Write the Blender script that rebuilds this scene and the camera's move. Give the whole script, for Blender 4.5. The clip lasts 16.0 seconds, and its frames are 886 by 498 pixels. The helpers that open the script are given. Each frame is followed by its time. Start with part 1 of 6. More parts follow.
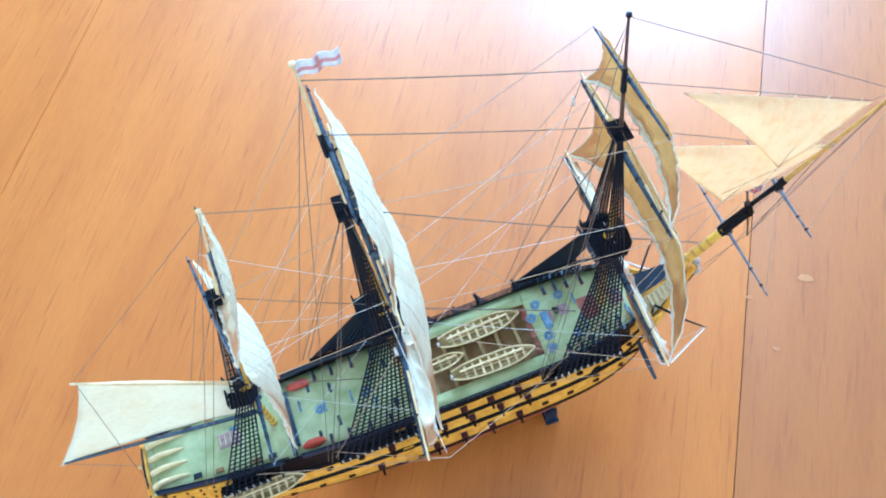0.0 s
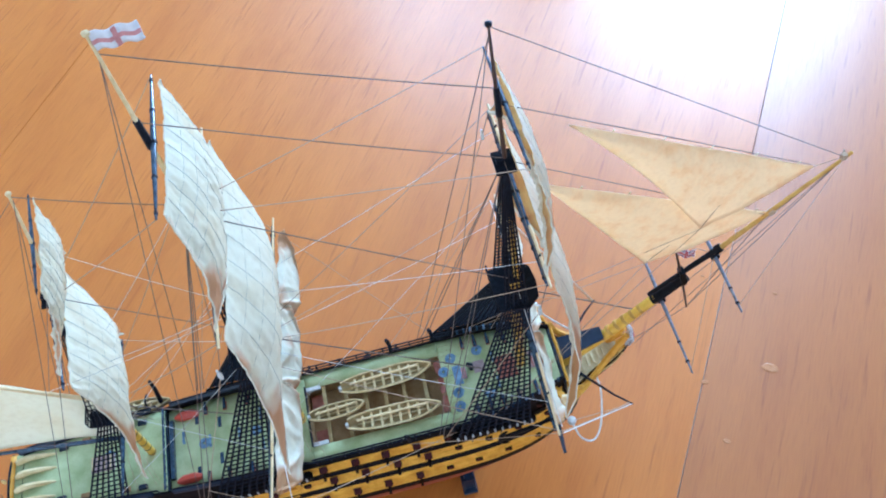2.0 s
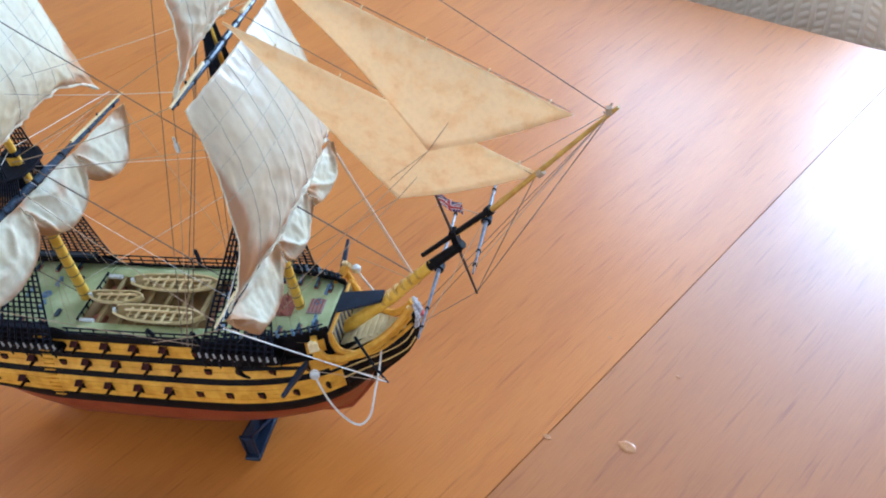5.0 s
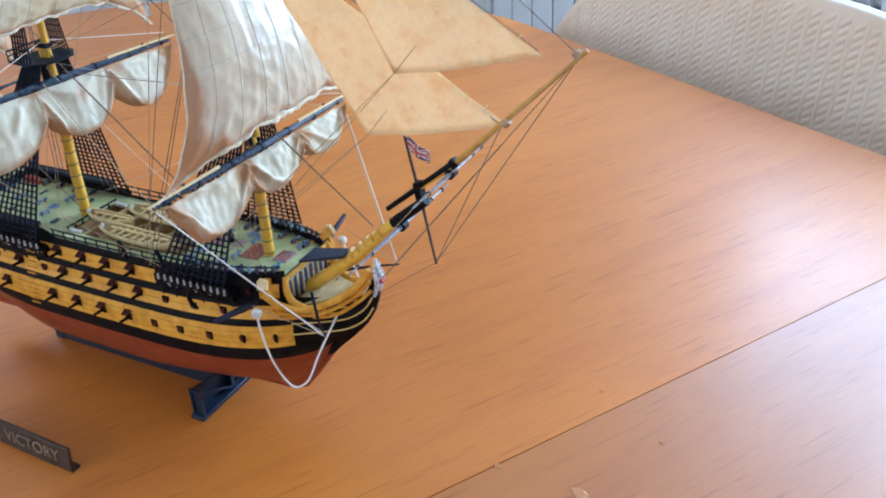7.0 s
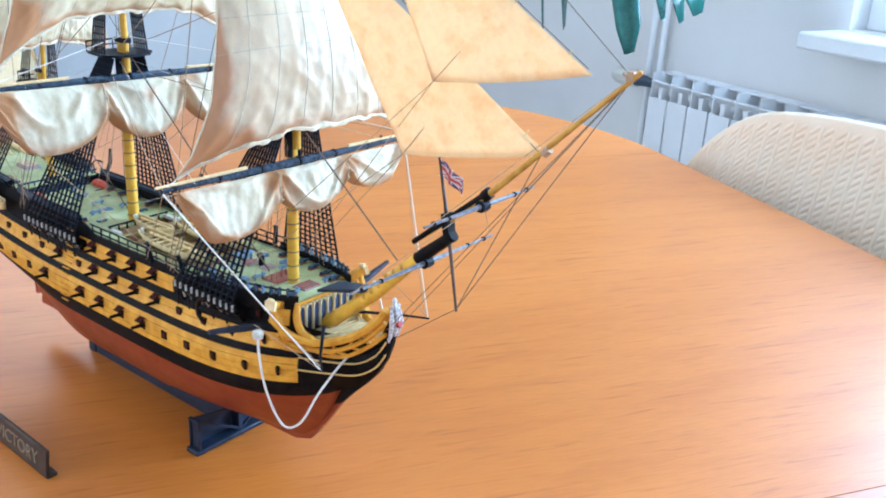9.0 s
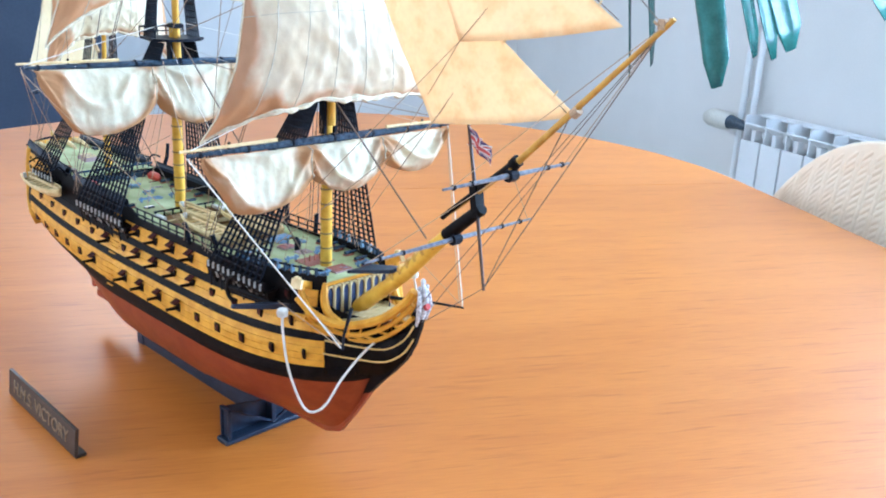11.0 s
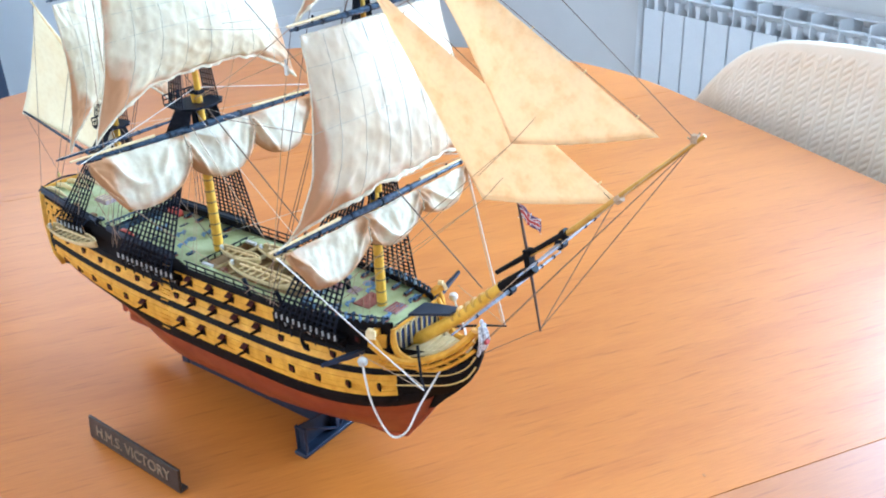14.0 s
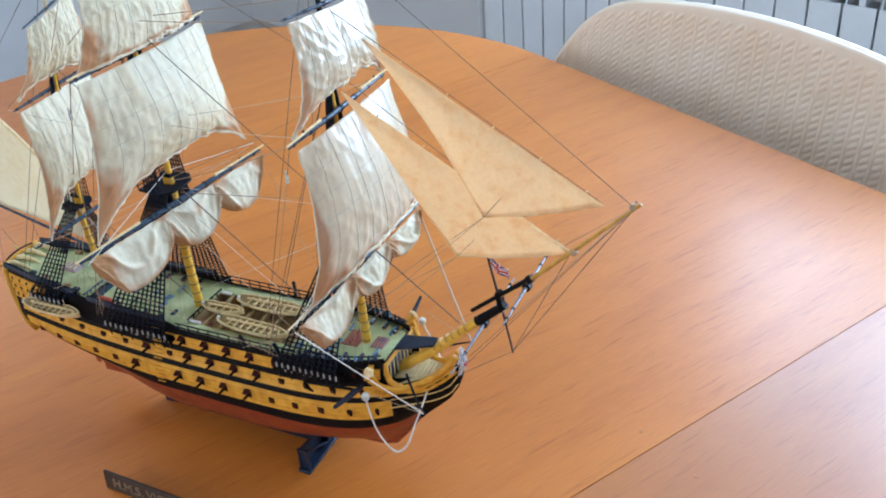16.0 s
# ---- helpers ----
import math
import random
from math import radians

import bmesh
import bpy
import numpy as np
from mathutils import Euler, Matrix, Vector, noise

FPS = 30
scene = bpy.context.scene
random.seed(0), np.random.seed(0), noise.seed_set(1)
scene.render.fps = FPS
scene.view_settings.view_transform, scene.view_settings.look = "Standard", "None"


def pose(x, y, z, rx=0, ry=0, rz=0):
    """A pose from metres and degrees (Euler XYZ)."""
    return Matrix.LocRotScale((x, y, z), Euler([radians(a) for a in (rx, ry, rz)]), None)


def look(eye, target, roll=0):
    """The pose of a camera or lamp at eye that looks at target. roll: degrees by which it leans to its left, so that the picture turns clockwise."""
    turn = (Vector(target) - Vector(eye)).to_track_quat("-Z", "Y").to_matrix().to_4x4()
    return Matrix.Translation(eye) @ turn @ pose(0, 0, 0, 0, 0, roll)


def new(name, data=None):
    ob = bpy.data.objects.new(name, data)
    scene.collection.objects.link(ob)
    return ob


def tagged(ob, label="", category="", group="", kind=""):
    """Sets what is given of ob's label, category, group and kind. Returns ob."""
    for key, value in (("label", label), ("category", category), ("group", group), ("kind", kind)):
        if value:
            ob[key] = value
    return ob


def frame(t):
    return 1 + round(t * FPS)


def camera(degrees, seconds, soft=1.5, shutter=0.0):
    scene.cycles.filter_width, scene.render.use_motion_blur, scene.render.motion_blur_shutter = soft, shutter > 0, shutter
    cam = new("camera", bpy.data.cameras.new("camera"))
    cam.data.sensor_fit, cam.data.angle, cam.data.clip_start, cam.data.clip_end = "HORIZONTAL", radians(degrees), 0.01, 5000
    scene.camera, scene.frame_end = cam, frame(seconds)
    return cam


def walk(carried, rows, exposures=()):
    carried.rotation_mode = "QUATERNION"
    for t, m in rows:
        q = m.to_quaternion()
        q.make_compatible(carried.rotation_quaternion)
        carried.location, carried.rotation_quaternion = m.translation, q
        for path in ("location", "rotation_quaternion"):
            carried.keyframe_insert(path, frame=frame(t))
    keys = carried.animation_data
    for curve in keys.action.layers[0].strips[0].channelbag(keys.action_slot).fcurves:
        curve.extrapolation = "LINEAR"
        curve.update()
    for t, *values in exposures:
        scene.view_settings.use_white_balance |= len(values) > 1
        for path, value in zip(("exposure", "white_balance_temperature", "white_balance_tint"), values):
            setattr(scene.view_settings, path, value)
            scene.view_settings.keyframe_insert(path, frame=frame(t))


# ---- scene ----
cam = camera(52.40, 16.0, soft=1.95)
PATH = [
    (0, (0.00823, -0.23165, 1.40845), (0.07777, 0.26061, 0.54079), -13.33),
    (0.5, (0.03049, -0.24325, 1.40067), (0.08579, 0.28393, 0.55272), -13.96),
    (1, (0.04459, -0.24775, 1.39157), (0.11341, 0.30420, 0.56054), -13.64),
    (1.5, (0.05749, -0.25192, 1.37729), (0.13619, 0.31212, 0.55529), -12.42),
    (2, (0.09302, -0.25293, 1.35349), (0.11820, 0.32449, 0.53744), -11.95),
    (2.5, (0.15021, -0.27618, 1.33511), (0.09859, 0.32191, 0.53534), -14.23),
    (3, (0.19332, -0.30117, 1.31216), (0.10914, 0.32913, 0.54039), -13.37),
    (3.5, (0.22707, -0.31282, 1.29432), (0.11509, 0.34883, 0.55292), -11.68),
    (4, (0.27129, -0.31590, 1.26484), (0.11489, 0.36214, 0.54664), -11.65),
    (6.5, (0.39726, -0.33573, 1.12717), (0.03490, 0.42850, 0.59364), -4.97),
    (7, (0.42171, -0.33437, 1.10409), (0.01409, 0.43082, 0.60576), -2.99),
    (7.5, (0.43368, -0.32574, 1.08641), (-0.01625, 0.43083, 0.61189), -0.73),
    (8, (0.44823, -0.31400, 1.07039), (-0.05191, 0.43565, 0.63692), 1.80),
    (8.5, (0.45027, -0.29843, 1.06832), (-0.07443, 0.44738, 0.65787), 2.63),
    (9, (0.45085, -0.28881, 1.04310), (-0.11540, 0.45344, 0.68474), 2.99),
    (9.5, (0.45380, -0.28136, 1.02052), (-0.15074, 0.44775, 0.69968), 3.38),
    (10, (0.46086, -0.26731, 1.00722), (-0.18704, 0.43053, 0.70187), 3.50),
    (12.5, (0.46933, -0.26412, 1.03119), (-0.17834, 0.40398, 0.66491), 1.05),
    (13, (0.45746, -0.28564, 1.05635), (-0.15170, 0.40084, 0.65928), -0.25),
    (13.5, (0.44465, -0.30933, 1.08699), (-0.12234, 0.39677, 0.66279), -1.28),
    (14, (0.43308, -0.33029, 1.11459), (-0.10970, 0.38062, 0.66737), -2.34),
    (14.5, (0.42554, -0.34731, 1.14455), (-0.09388, 0.35883, 0.66333), -3.53),
    (15, (0.41944, -0.36064, 1.17154), (-0.05832, 0.35478, 0.66172), -4.32),
    (15.5, (0.40885, -0.37965, 1.20346), (-0.01301, 0.35412, 0.67090), -4.75),
    (16, (0.40199, -0.39563, 1.22311), (0.01453, 0.35711, 0.69088), -5.24),
]
LIGHT = [(0, 1.00, 4720, 2), (1.0, 0.68, 4740, 4), (1.5, 0.60, 4780, 6), (2.5, 0.51, 4930, 8), (3.5, 0.36, 5180, 9), (4.0, 0.36, 5250, 10), (6.5, 0.35, 5420, 11),
         (8.0, 0.47, 5340, 10), (8.5, 0.57, 5340, 9), (9.0, 0.90, 5330, 8), (9.5, 0.90, 5350, 8), (10.0, 0.94, 5350, 8), (12.5, 1.07, 5210, 8), (14.5, 0.92, 5420, 9),
         (15.3, 0.83, 5500, 9), (15.6, 0.73, 5550, 9), (16.0, 0.36, 5680, 11)]
N_WATTS, N_SKY, W_WATTS, S_FILL = 60, 42, 9, 26   # daylight through the windows, the last one added as fill; N_SKY: the bright patch of open sky
walk(cam, [(t, look(eye, target, roll)) for t, eye, target, roll in PATH], LIGHT)

# ---- light ----
world = bpy.data.worlds.new("room_sky")
scene.world = world
world.use_nodes = True
wn = world.node_tree.nodes
sky = wn.new("ShaderNodeTexSky")
sky.sky_type = 'NISHITA'
sky.sun_disc = False
sky.sun_elevation, sky.sun_rotation = radians(38), radians(30)
wn["Background"].inputs[1].default_value = 0.10
world.node_tree.links.new(sky.outputs[0], wn["Background"].inputs[0])

# ---- materials ----


def shader(name):
    m = bpy.data.materials.new(name)
    m.use_nodes = True
    return m, m.node_tree.nodes, m.node_tree.links, m.node_tree.nodes["Principled BSDF"]


def ramp(nodes, links, src, stops):
    r = nodes.new("ShaderNodeValToRGB")
    while len(r.color_ramp.elements) < len(stops):
        r.color_ramp.elements.new(0.5)
    for e, (p, c) in zip(r.color_ramp.elements, stops):
        e.position, e.color = p, (*c, 1)
    links.new(src, r.inputs[0])
    return r


def noise_node(nodes, links, scale, detail=4, stretch=(1, 1, 1), turn=0.0, rough=0.55):
    tc, mp, nz = nodes.new("ShaderNodeTexCoord"), nodes.new("ShaderNodeMapping"), nodes.new("ShaderNodeTexNoise")
    mp.inputs["Scale"].default_value = stretch
    mp.inputs["Rotation"].default_value = (0, 0, radians(turn))
    nz.inputs["Scale"].default_value, nz.inputs["Detail"].default_value, nz.inputs["Roughness"].default_value = scale, detail, rough
    links.new(tc.outputs["Object"], mp.inputs[0])
    links.new(mp.outputs[0], nz.inputs["Vector"])
    return nz


def paint(name, dark, light, rough=0.45, scale=300, bump=0.15, metal=0.0, fine=2500, dist=0.0002, gloss=0.5):
    """Painted plastic, wood or metal: colour that varies at two scales, and a fine relief."""
    m, n, l, b = shader(name)
    a, f = noise_node(n, l, scale), noise_node(n, l, fine, 2)
    mix = n.new("ShaderNodeMath")
    mix.operation = 'MULTIPLY_ADD'
    mix.inputs[1].default_value = 0.3
    l.new(f.outputs[0], mix.inputs[0])
    half = n.new("ShaderNodeMath")
    half.operation = 'MULTIPLY'
    half.inputs[1].default_value = 0.75
    l.new(a.outputs[0], half.inputs[0])
    l.new(half.outputs[0], mix.inputs[2])
    r = ramp(n, l, mix.outputs[0], [(0.38, dark), (0.66, light)])
    l.new(r.outputs[0], b.inputs["Base Color"])
    b.inputs["Roughness"].default_value, b.inputs["Metallic"].default_value = rough, metal
    b.inputs["Specular IOR Level"].default_value = gloss
    if bump:
        bp = n.new("ShaderNodeBump")
        bp.inputs["Strength"].default_value, bp.inputs["Distance"].default_value = bump, dist
        l.new(f.outputs[0], bp.inputs["Height"])
        l.new(bp.outputs[0], b.inputs["Normal"])
    return m


def cloth(name, dark, mid, light, stain, through_light, scale=35, fold=400, rough=0.6, crease=0.35, glow=(1.0, 0.96, 0.88), pale=0.0, gloss=0.5, fleck=0.6):
    """Stained sail cloth that lets some light through."""
    m, n, l, b = shader(name)
    a, f = noise_node(n, l, scale, 5), noise_node(n, l, fold, 3)
    r = ramp(n, l, a.outputs[0], [(0.27, dark), (0.40, mid), (0.52, light)])
    sp = ramp(n, l, f.outputs[0], [(0.3, (0.88, 0.85, 0.80)), (0.55, (1, 1, 1))])
    mul = n.new("ShaderNodeMix")
    mul.data_type, mul.blend_type = 'RGBA', 'MULTIPLY'
    mul.inputs[0].default_value = fleck
    l.new(r.outputs[0], mul.inputs[6])
    l.new(sp.outputs[0], mul.inputs[7])
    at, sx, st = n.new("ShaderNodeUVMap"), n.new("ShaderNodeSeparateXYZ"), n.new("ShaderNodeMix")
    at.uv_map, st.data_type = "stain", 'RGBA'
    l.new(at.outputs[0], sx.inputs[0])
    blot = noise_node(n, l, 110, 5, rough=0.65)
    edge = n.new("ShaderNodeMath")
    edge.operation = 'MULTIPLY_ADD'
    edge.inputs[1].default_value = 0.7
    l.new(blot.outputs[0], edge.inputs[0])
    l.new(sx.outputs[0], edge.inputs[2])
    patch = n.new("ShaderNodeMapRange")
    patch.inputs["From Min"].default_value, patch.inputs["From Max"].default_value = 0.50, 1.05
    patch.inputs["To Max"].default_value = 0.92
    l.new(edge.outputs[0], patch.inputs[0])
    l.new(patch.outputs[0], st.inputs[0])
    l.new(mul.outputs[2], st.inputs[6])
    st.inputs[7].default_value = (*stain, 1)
    mul = st
    l.new(mul.outputs[2], b.inputs["Base Color"])
    b.inputs["Roughness"].default_value, b.inputs["Specular IOR Level"].default_value = rough, gloss
    tr, add = n.new("ShaderNodeBsdfTranslucent"), n.new("ShaderNodeMixShader")
    warm = n.new("ShaderNodeMix")
    warm.data_type, warm.blend_type = 'RGBA', 'MULTIPLY'
    warm.inputs[0].default_value, warm.inputs[7].default_value = 1.0, (*glow, 1)
    bleach = n.new("ShaderNodeMix")
    bleach.data_type = 'RGBA'
    bleach.inputs[0].default_value, bleach.inputs[7].default_value = pale, (0.90, 0.84, 0.74, 1)
    l.new(mul.outputs[2], bleach.inputs[6])
    l.new(bleach.outputs[2], warm.inputs[6])
    l.new(warm.outputs[2], tr.inputs[0])
    add.inputs[0].default_value = through_light
    l.new(b.outputs[0], add.inputs[1])
    l.new(tr.outputs[0], add.inputs[2])
    l.new(add.outputs[0], n["Material Output"].inputs[0])
    bp = n.new("ShaderNodeBump")
    bp.inputs["Strength"].default_value, bp.inputs["Distance"].default_value = crease, 0.0006
    l.new(f.outputs[0], bp.inputs["Height"])
    l.new(bp.outputs[0], b.inputs["Normal"])
    return m


def veneer(name, gloss, coat, coat_rough, tone=1.0):
    """Lacquered beech veneer: short dark flecks along the grain, broad tone bands, satin gloss."""
    m, n, l, b = shader(name)
    broad = noise_node(n, l, 4.0, 3, (1.8, 0.35, 1))
    fleck = noise_node(n, l, 250, 3, (1.0, 0.060, 1), 0, 0.6)
    fine = noise_node(n, l, 900, 2, (1.0, 0.06, 1))
    figure = noise_node(n, l, 42, 4, (1.0, 0.16, 1), 0, 0.65)
    base = ramp(n, l, broad.outputs[0], [(0.3, tuple(c * tone for c in (0.52, 0.160, 0.016))), (0.7, tuple(c * tone for c in (0.61, 0.203, 0.027)))])
    fl = ramp(n, l, fleck.outputs[0], [(0.30, (0.70, 0.60, 0.52)), (0.42, (1, 1, 1))])
    fi = ramp(n, l, fine.outputs[0], [(0.3, (0.86, 0.80, 0.74)), (0.6, (1.0, 1.0, 1.0))])
    fg = ramp(n, l, figure.outputs[0], [(0.34, (0.90, 0.83, 0.76)), (0.50, (1, 1, 1)), (0.66, (1.05, 1.06, 1.08))])
    last = base
    for other, amount in ((fl, 0.72), (fi, 0.6), (fg, 0.75)):
        mul = n.new("ShaderNodeMix")
        mul.data_type, mul.blend_type = 'RGBA', 'MULTIPLY'
        mul.inputs[0].default_value = amount
        l.new(last.outputs[2 if last is not base else 0], mul.inputs[6])
        l.new(other.outputs[0], mul.inputs[7])
        last = mul
    l.new(last.outputs[2], b.inputs["Base Color"])
    b.inputs["Roughness"].default_value = 0.50
    b.inputs["Specular IOR Level"].default_value = gloss
    b.inputs["Coat Weight"].default_value, b.inputs["Coat Roughness"].default_value = coat, coat_rough
    bp = n.new("ShaderNodeBump")
    bp.inputs["Strength"].default_value, bp.inputs["Distance"].default_value = 0.12, 0.0004
    l.new(fleck.outputs[0], bp.inputs["Height"])
    l.new(bp.outputs[0], b.inputs["Normal"])
    return m


M_TABLE = veneer("orange_beech_veneer", 0.40, 0.20, 0.25)
M_TABLE_END = veneer("glossier_beech_veneer", 0.60, 0.24, 0.30, 0.80)
M_EDGE = paint("table_edge_wood", (0.30, 0.11, 0.035), (0.42, 0.17, 0.06), 0.4, 40, 0.2, 0, 300)
M_RED = paint("red_brown_hull_paint", (0.22, 0.036, 0.012), (0.30, 0.060, 0.019), 0.40, 120, gloss=0.3)
M_BLACK = paint("black_hull_paint", (0.004, 0.004, 0.005), (0.013, 0.010, 0.010), 0.5, 200, gloss=0.08)
M_OCHRE = paint("ochre_hull_paint", (0.60, 0.26, 0.020), (0.80, 0.405, 0.043), 0.45, 160, gloss=0.25)
M_MAST = paint("ochre_mast_paint", (0.68, 0.36, 0.030), (0.84, 0.50, 0.065), 0.42, 200, gloss=0.3)
M_BOOM = paint("varnished_boom", (0.46, 0.22, 0.035), (0.64, 0.36, 0.065), 0.45, 200, gloss=0.3)
M_BUFF = paint("pale_spar_wood", (0.70, 0.50, 0.22), (0.84, 0.65, 0.36), 0.5, 250)
M_DECK = paint("pale_green_grey_deck", (0.34, 0.38, 0.16), (0.56, 0.60, 0.31), 0.6, 70, 0.3, gloss=0.25)
M_WAIST = paint("drab_waist_deck", (0.17, 0.115, 0.055), (0.28, 0.20, 0.10), 0.6, 120, 0.3, gloss=0.2)
M_WELL = paint("brown_waist_floor", (0.25, 0.14, 0.055), (0.40, 0.25, 0.11), 0.6, 120, 0.3, gloss=0.2)
M_HEAD = paint("beige_head_planks", (0.54, 0.42, 0.21), (0.70, 0.57, 0.32), 0.55, 160, 0.3, gloss=0.25)
M_LOCK = paint("orange_red_locker", (0.48, 0.045, 0.020), (0.60, 0.085, 0.04), 0.4, 300)
M_BOAT = paint("cream_boat_paint", (0.62, 0.46, 0.20), (0.82, 0.66, 0.36), 0.5, 200, gloss=0.25)
M_BOATIN = paint("drab_boat_inside", (0.36, 0.25, 0.10), (0.50, 0.37, 0.17), 0.6, 200, gloss=0.2)
M_NAVY = paint("navy_plastic", (0.008, 0.015, 0.032), (0.018, 0.030, 0.055), 0.38, 200, gloss=0.35)
M_PANEL = paint("deep_blue_panel", (0.010, 0.022, 0.075), (0.025, 0.045, 0.12), 0.4, 250)
M_BLUE = paint("blue_grey_fitting", (0.07, 0.14, 0.24), (0.22, 0.33, 0.44), 0.35, 300)
M_SLATE = paint("dark_slate_spar", (0.016, 0.027, 0.045), (0.06, 0.095, 0.14), 0.22, 400)
M_GREYSPAR = paint("pale_grey_spar", (0.09, 0.10, 0.13), (0.27, 0.28, 0.32), 0.3, 400)
M_PORT = paint("dark_port_recess", (0.008, 0.005, 0.004), (0.02, 0.012, 0.010), 0.6, 300, gloss=0.1)
M_LID = paint("dark_red_port_lid", (0.030, 0.005, 0.004), (0.075, 0.011, 0.008), 0.5, 300, gloss=0.15)
M_DKRED = paint("red_brown_fitting", (0.26, 0.07, 0.04), (0.38, 0.12, 0.07), 0.5, 300)
M_DEADEYE = paint("grey_white_deadeye", (0.26, 0.26, 0.25), (0.60, 0.59, 0.55), 0.5, 400)
M_IVORY = paint("ivory_deadeye", (0.50, 0.49, 0.44), (0.75, 0.73, 0.66), 0.5, 400)
M_NET = paint("black_plastic_shroud", (0.005, 0.006, 0.010), (0.014, 0.017, 0.027), 0.40, 400, gloss=0.10)
M_WHITEROPE = paint("white_cotton_rope", (0.66, 0.62, 0.55), (0.84, 0.80, 0.72), 0.8, 900, 0.5)
M_FIGURE = paint("pink_white_carving", (0.18, 0.15, 0.16), (0.86, 0.82, 0.80), 0.4, 700)
M_BROWN = paint("dark_brown_spar", (0.045, 0.022, 0.016), (0.10, 0.05, 0.035), 0.45, 400)
M_SEAM = paint("buff_bolt_rope", (0.62, 0.52, 0.34), (0.78, 0.70, 0.52), 0.7, 600)
M_STITCH = paint("grey_green_seam", (0.58, 0.56, 0.44), (0.70, 0.67, 0.53), 0.7, 600)
M_MAUVE = paint("mauve_grey_hatch", (0.30, 0.20, 0.19), (0.44, 0.32, 0.30), 0.55, 300)
M_TAN = paint("tan_rigging_thread", (0.40, 0.26, 0.15), (0.55, 0.38, 0.24), 0.8, 900)
M_DARKROPE = paint("dark_rigging_thread", (0.13, 0.09, 0.065), (0.24, 0.17, 0.13), 0.8, 900)
M_BRASS = paint("gold_scrollwork", (0.60, 0.38, 0.10), (0.80, 0.56, 0.20), 0.45, 400)
M_SAIL = cloth("stained_ivory_sail", (0.81, 0.70, 0.47), (0.885, 0.815, 0.61), (0.915, 0.87, 0.69), (0.68, 0.37, 0.17), 0.46, 30, 260, 0.45, 0.30, gloss=0.25, pale=0.30)
M_GLAZED = cloth("glazed_ivory_sail", (0.81, 0.70, 0.47), (0.885, 0.815, 0.61), (0.915, 0.87, 0.69), (0.68, 0.37, 0.17), 0.46, 30, 260, 0.30, 0.25, gloss=1.0, pale=0.30)
# aft side of the ivory fore sails: transmitted and bounced light painted as tan
M_SAILBACK = cloth("warm_lit_sail_back", (0.60, 0.34, 0.11), (0.72, 0.44, 0.15), (0.78, 0.52, 0.20), (0.58, 0.30, 0.11), 0.32, 30, 260, 0.5, 0.30, gloss=0.3)
M_COURSE = cloth("creased_ivory_cloth", (0.83, 0.73, 0.50), (0.91, 0.85, 0.65), (0.95, 0.91, 0.73), (0.66, 0.36, 0.15), 0.42, 45, 420, 0.55, 0.30, pale=0.2, gloss=0.3)
M_JIB = cloth("buff_jib_cloth", (0.88, 0.57, 0.26), (0.94, 0.66, 0.34), (0.97, 0.74, 0.44), (0.60, 0.36, 0.18), 0.50, 130, 420, glow=(1.0, 0.96, 0.90), pale=0.40, fleck=0.6)
M_WALL = paint("pale_blue_white_wall", (0.72, 0.705, 0.685), (0.77, 0.755, 0.735), 0.8, 4, 0.2, 0, 180)
M_CEIL = paint("white_ceiling_paint", (0.78, 0.78, 0.78), (0.83, 0.83, 0.83), 0.9, 4, 0.1, 0, 150)
M_FLOOR = paint("pale_floor_tile", (0.42, 0.38, 0.33), (0.52, 0.48, 0.42), 0.35, 6, 0.1, 0, 90)
M_RAD = paint("white_radiator_enamel", (0.78, 0.79, 0.80), (0.84, 0.85, 0.86), 0.35, 8, 0.05, 0, 150)
M_PVC = paint("white_window_frame", (0.80, 0.81, 0.82), (0.86, 0.87, 0.88), 0.35, 8, 0.05, 0, 150)
M_FLAGW = paint("white_flag_cloth", (0.72, 0.68, 0.66), (0.84, 0.80, 0.78), 0.8, 500)
M_FLAGR = paint("red_flag_cloth", (0.42, 0.05, 0.05), (0.55, 0.09, 0.08), 0.8, 500)
M_FLAGP = paint("faded_red_flag_cloth", (0.55, 0.22, 0.20), (0.66, 0.30, 0.27), 0.8, 500)
M_FLAGB = paint("blue_flag_cloth", (0.07, 0.04, 0.11), (0.12, 0.07, 0.17), 0.8, 500)
M_LEAF = paint("deep_green_leaf", (0.010, 0.070, 0.060), (0.028, 0.13, 0.105), 0.25, 30, 0.3, 0, 200, 0.001)
M_CABINET = paint("navy_cabinet_lacquer", (0.025, 0.04, 0.075), (0.04, 0.06, 0.10), 0.5, 5, 0.1, 0, 120)


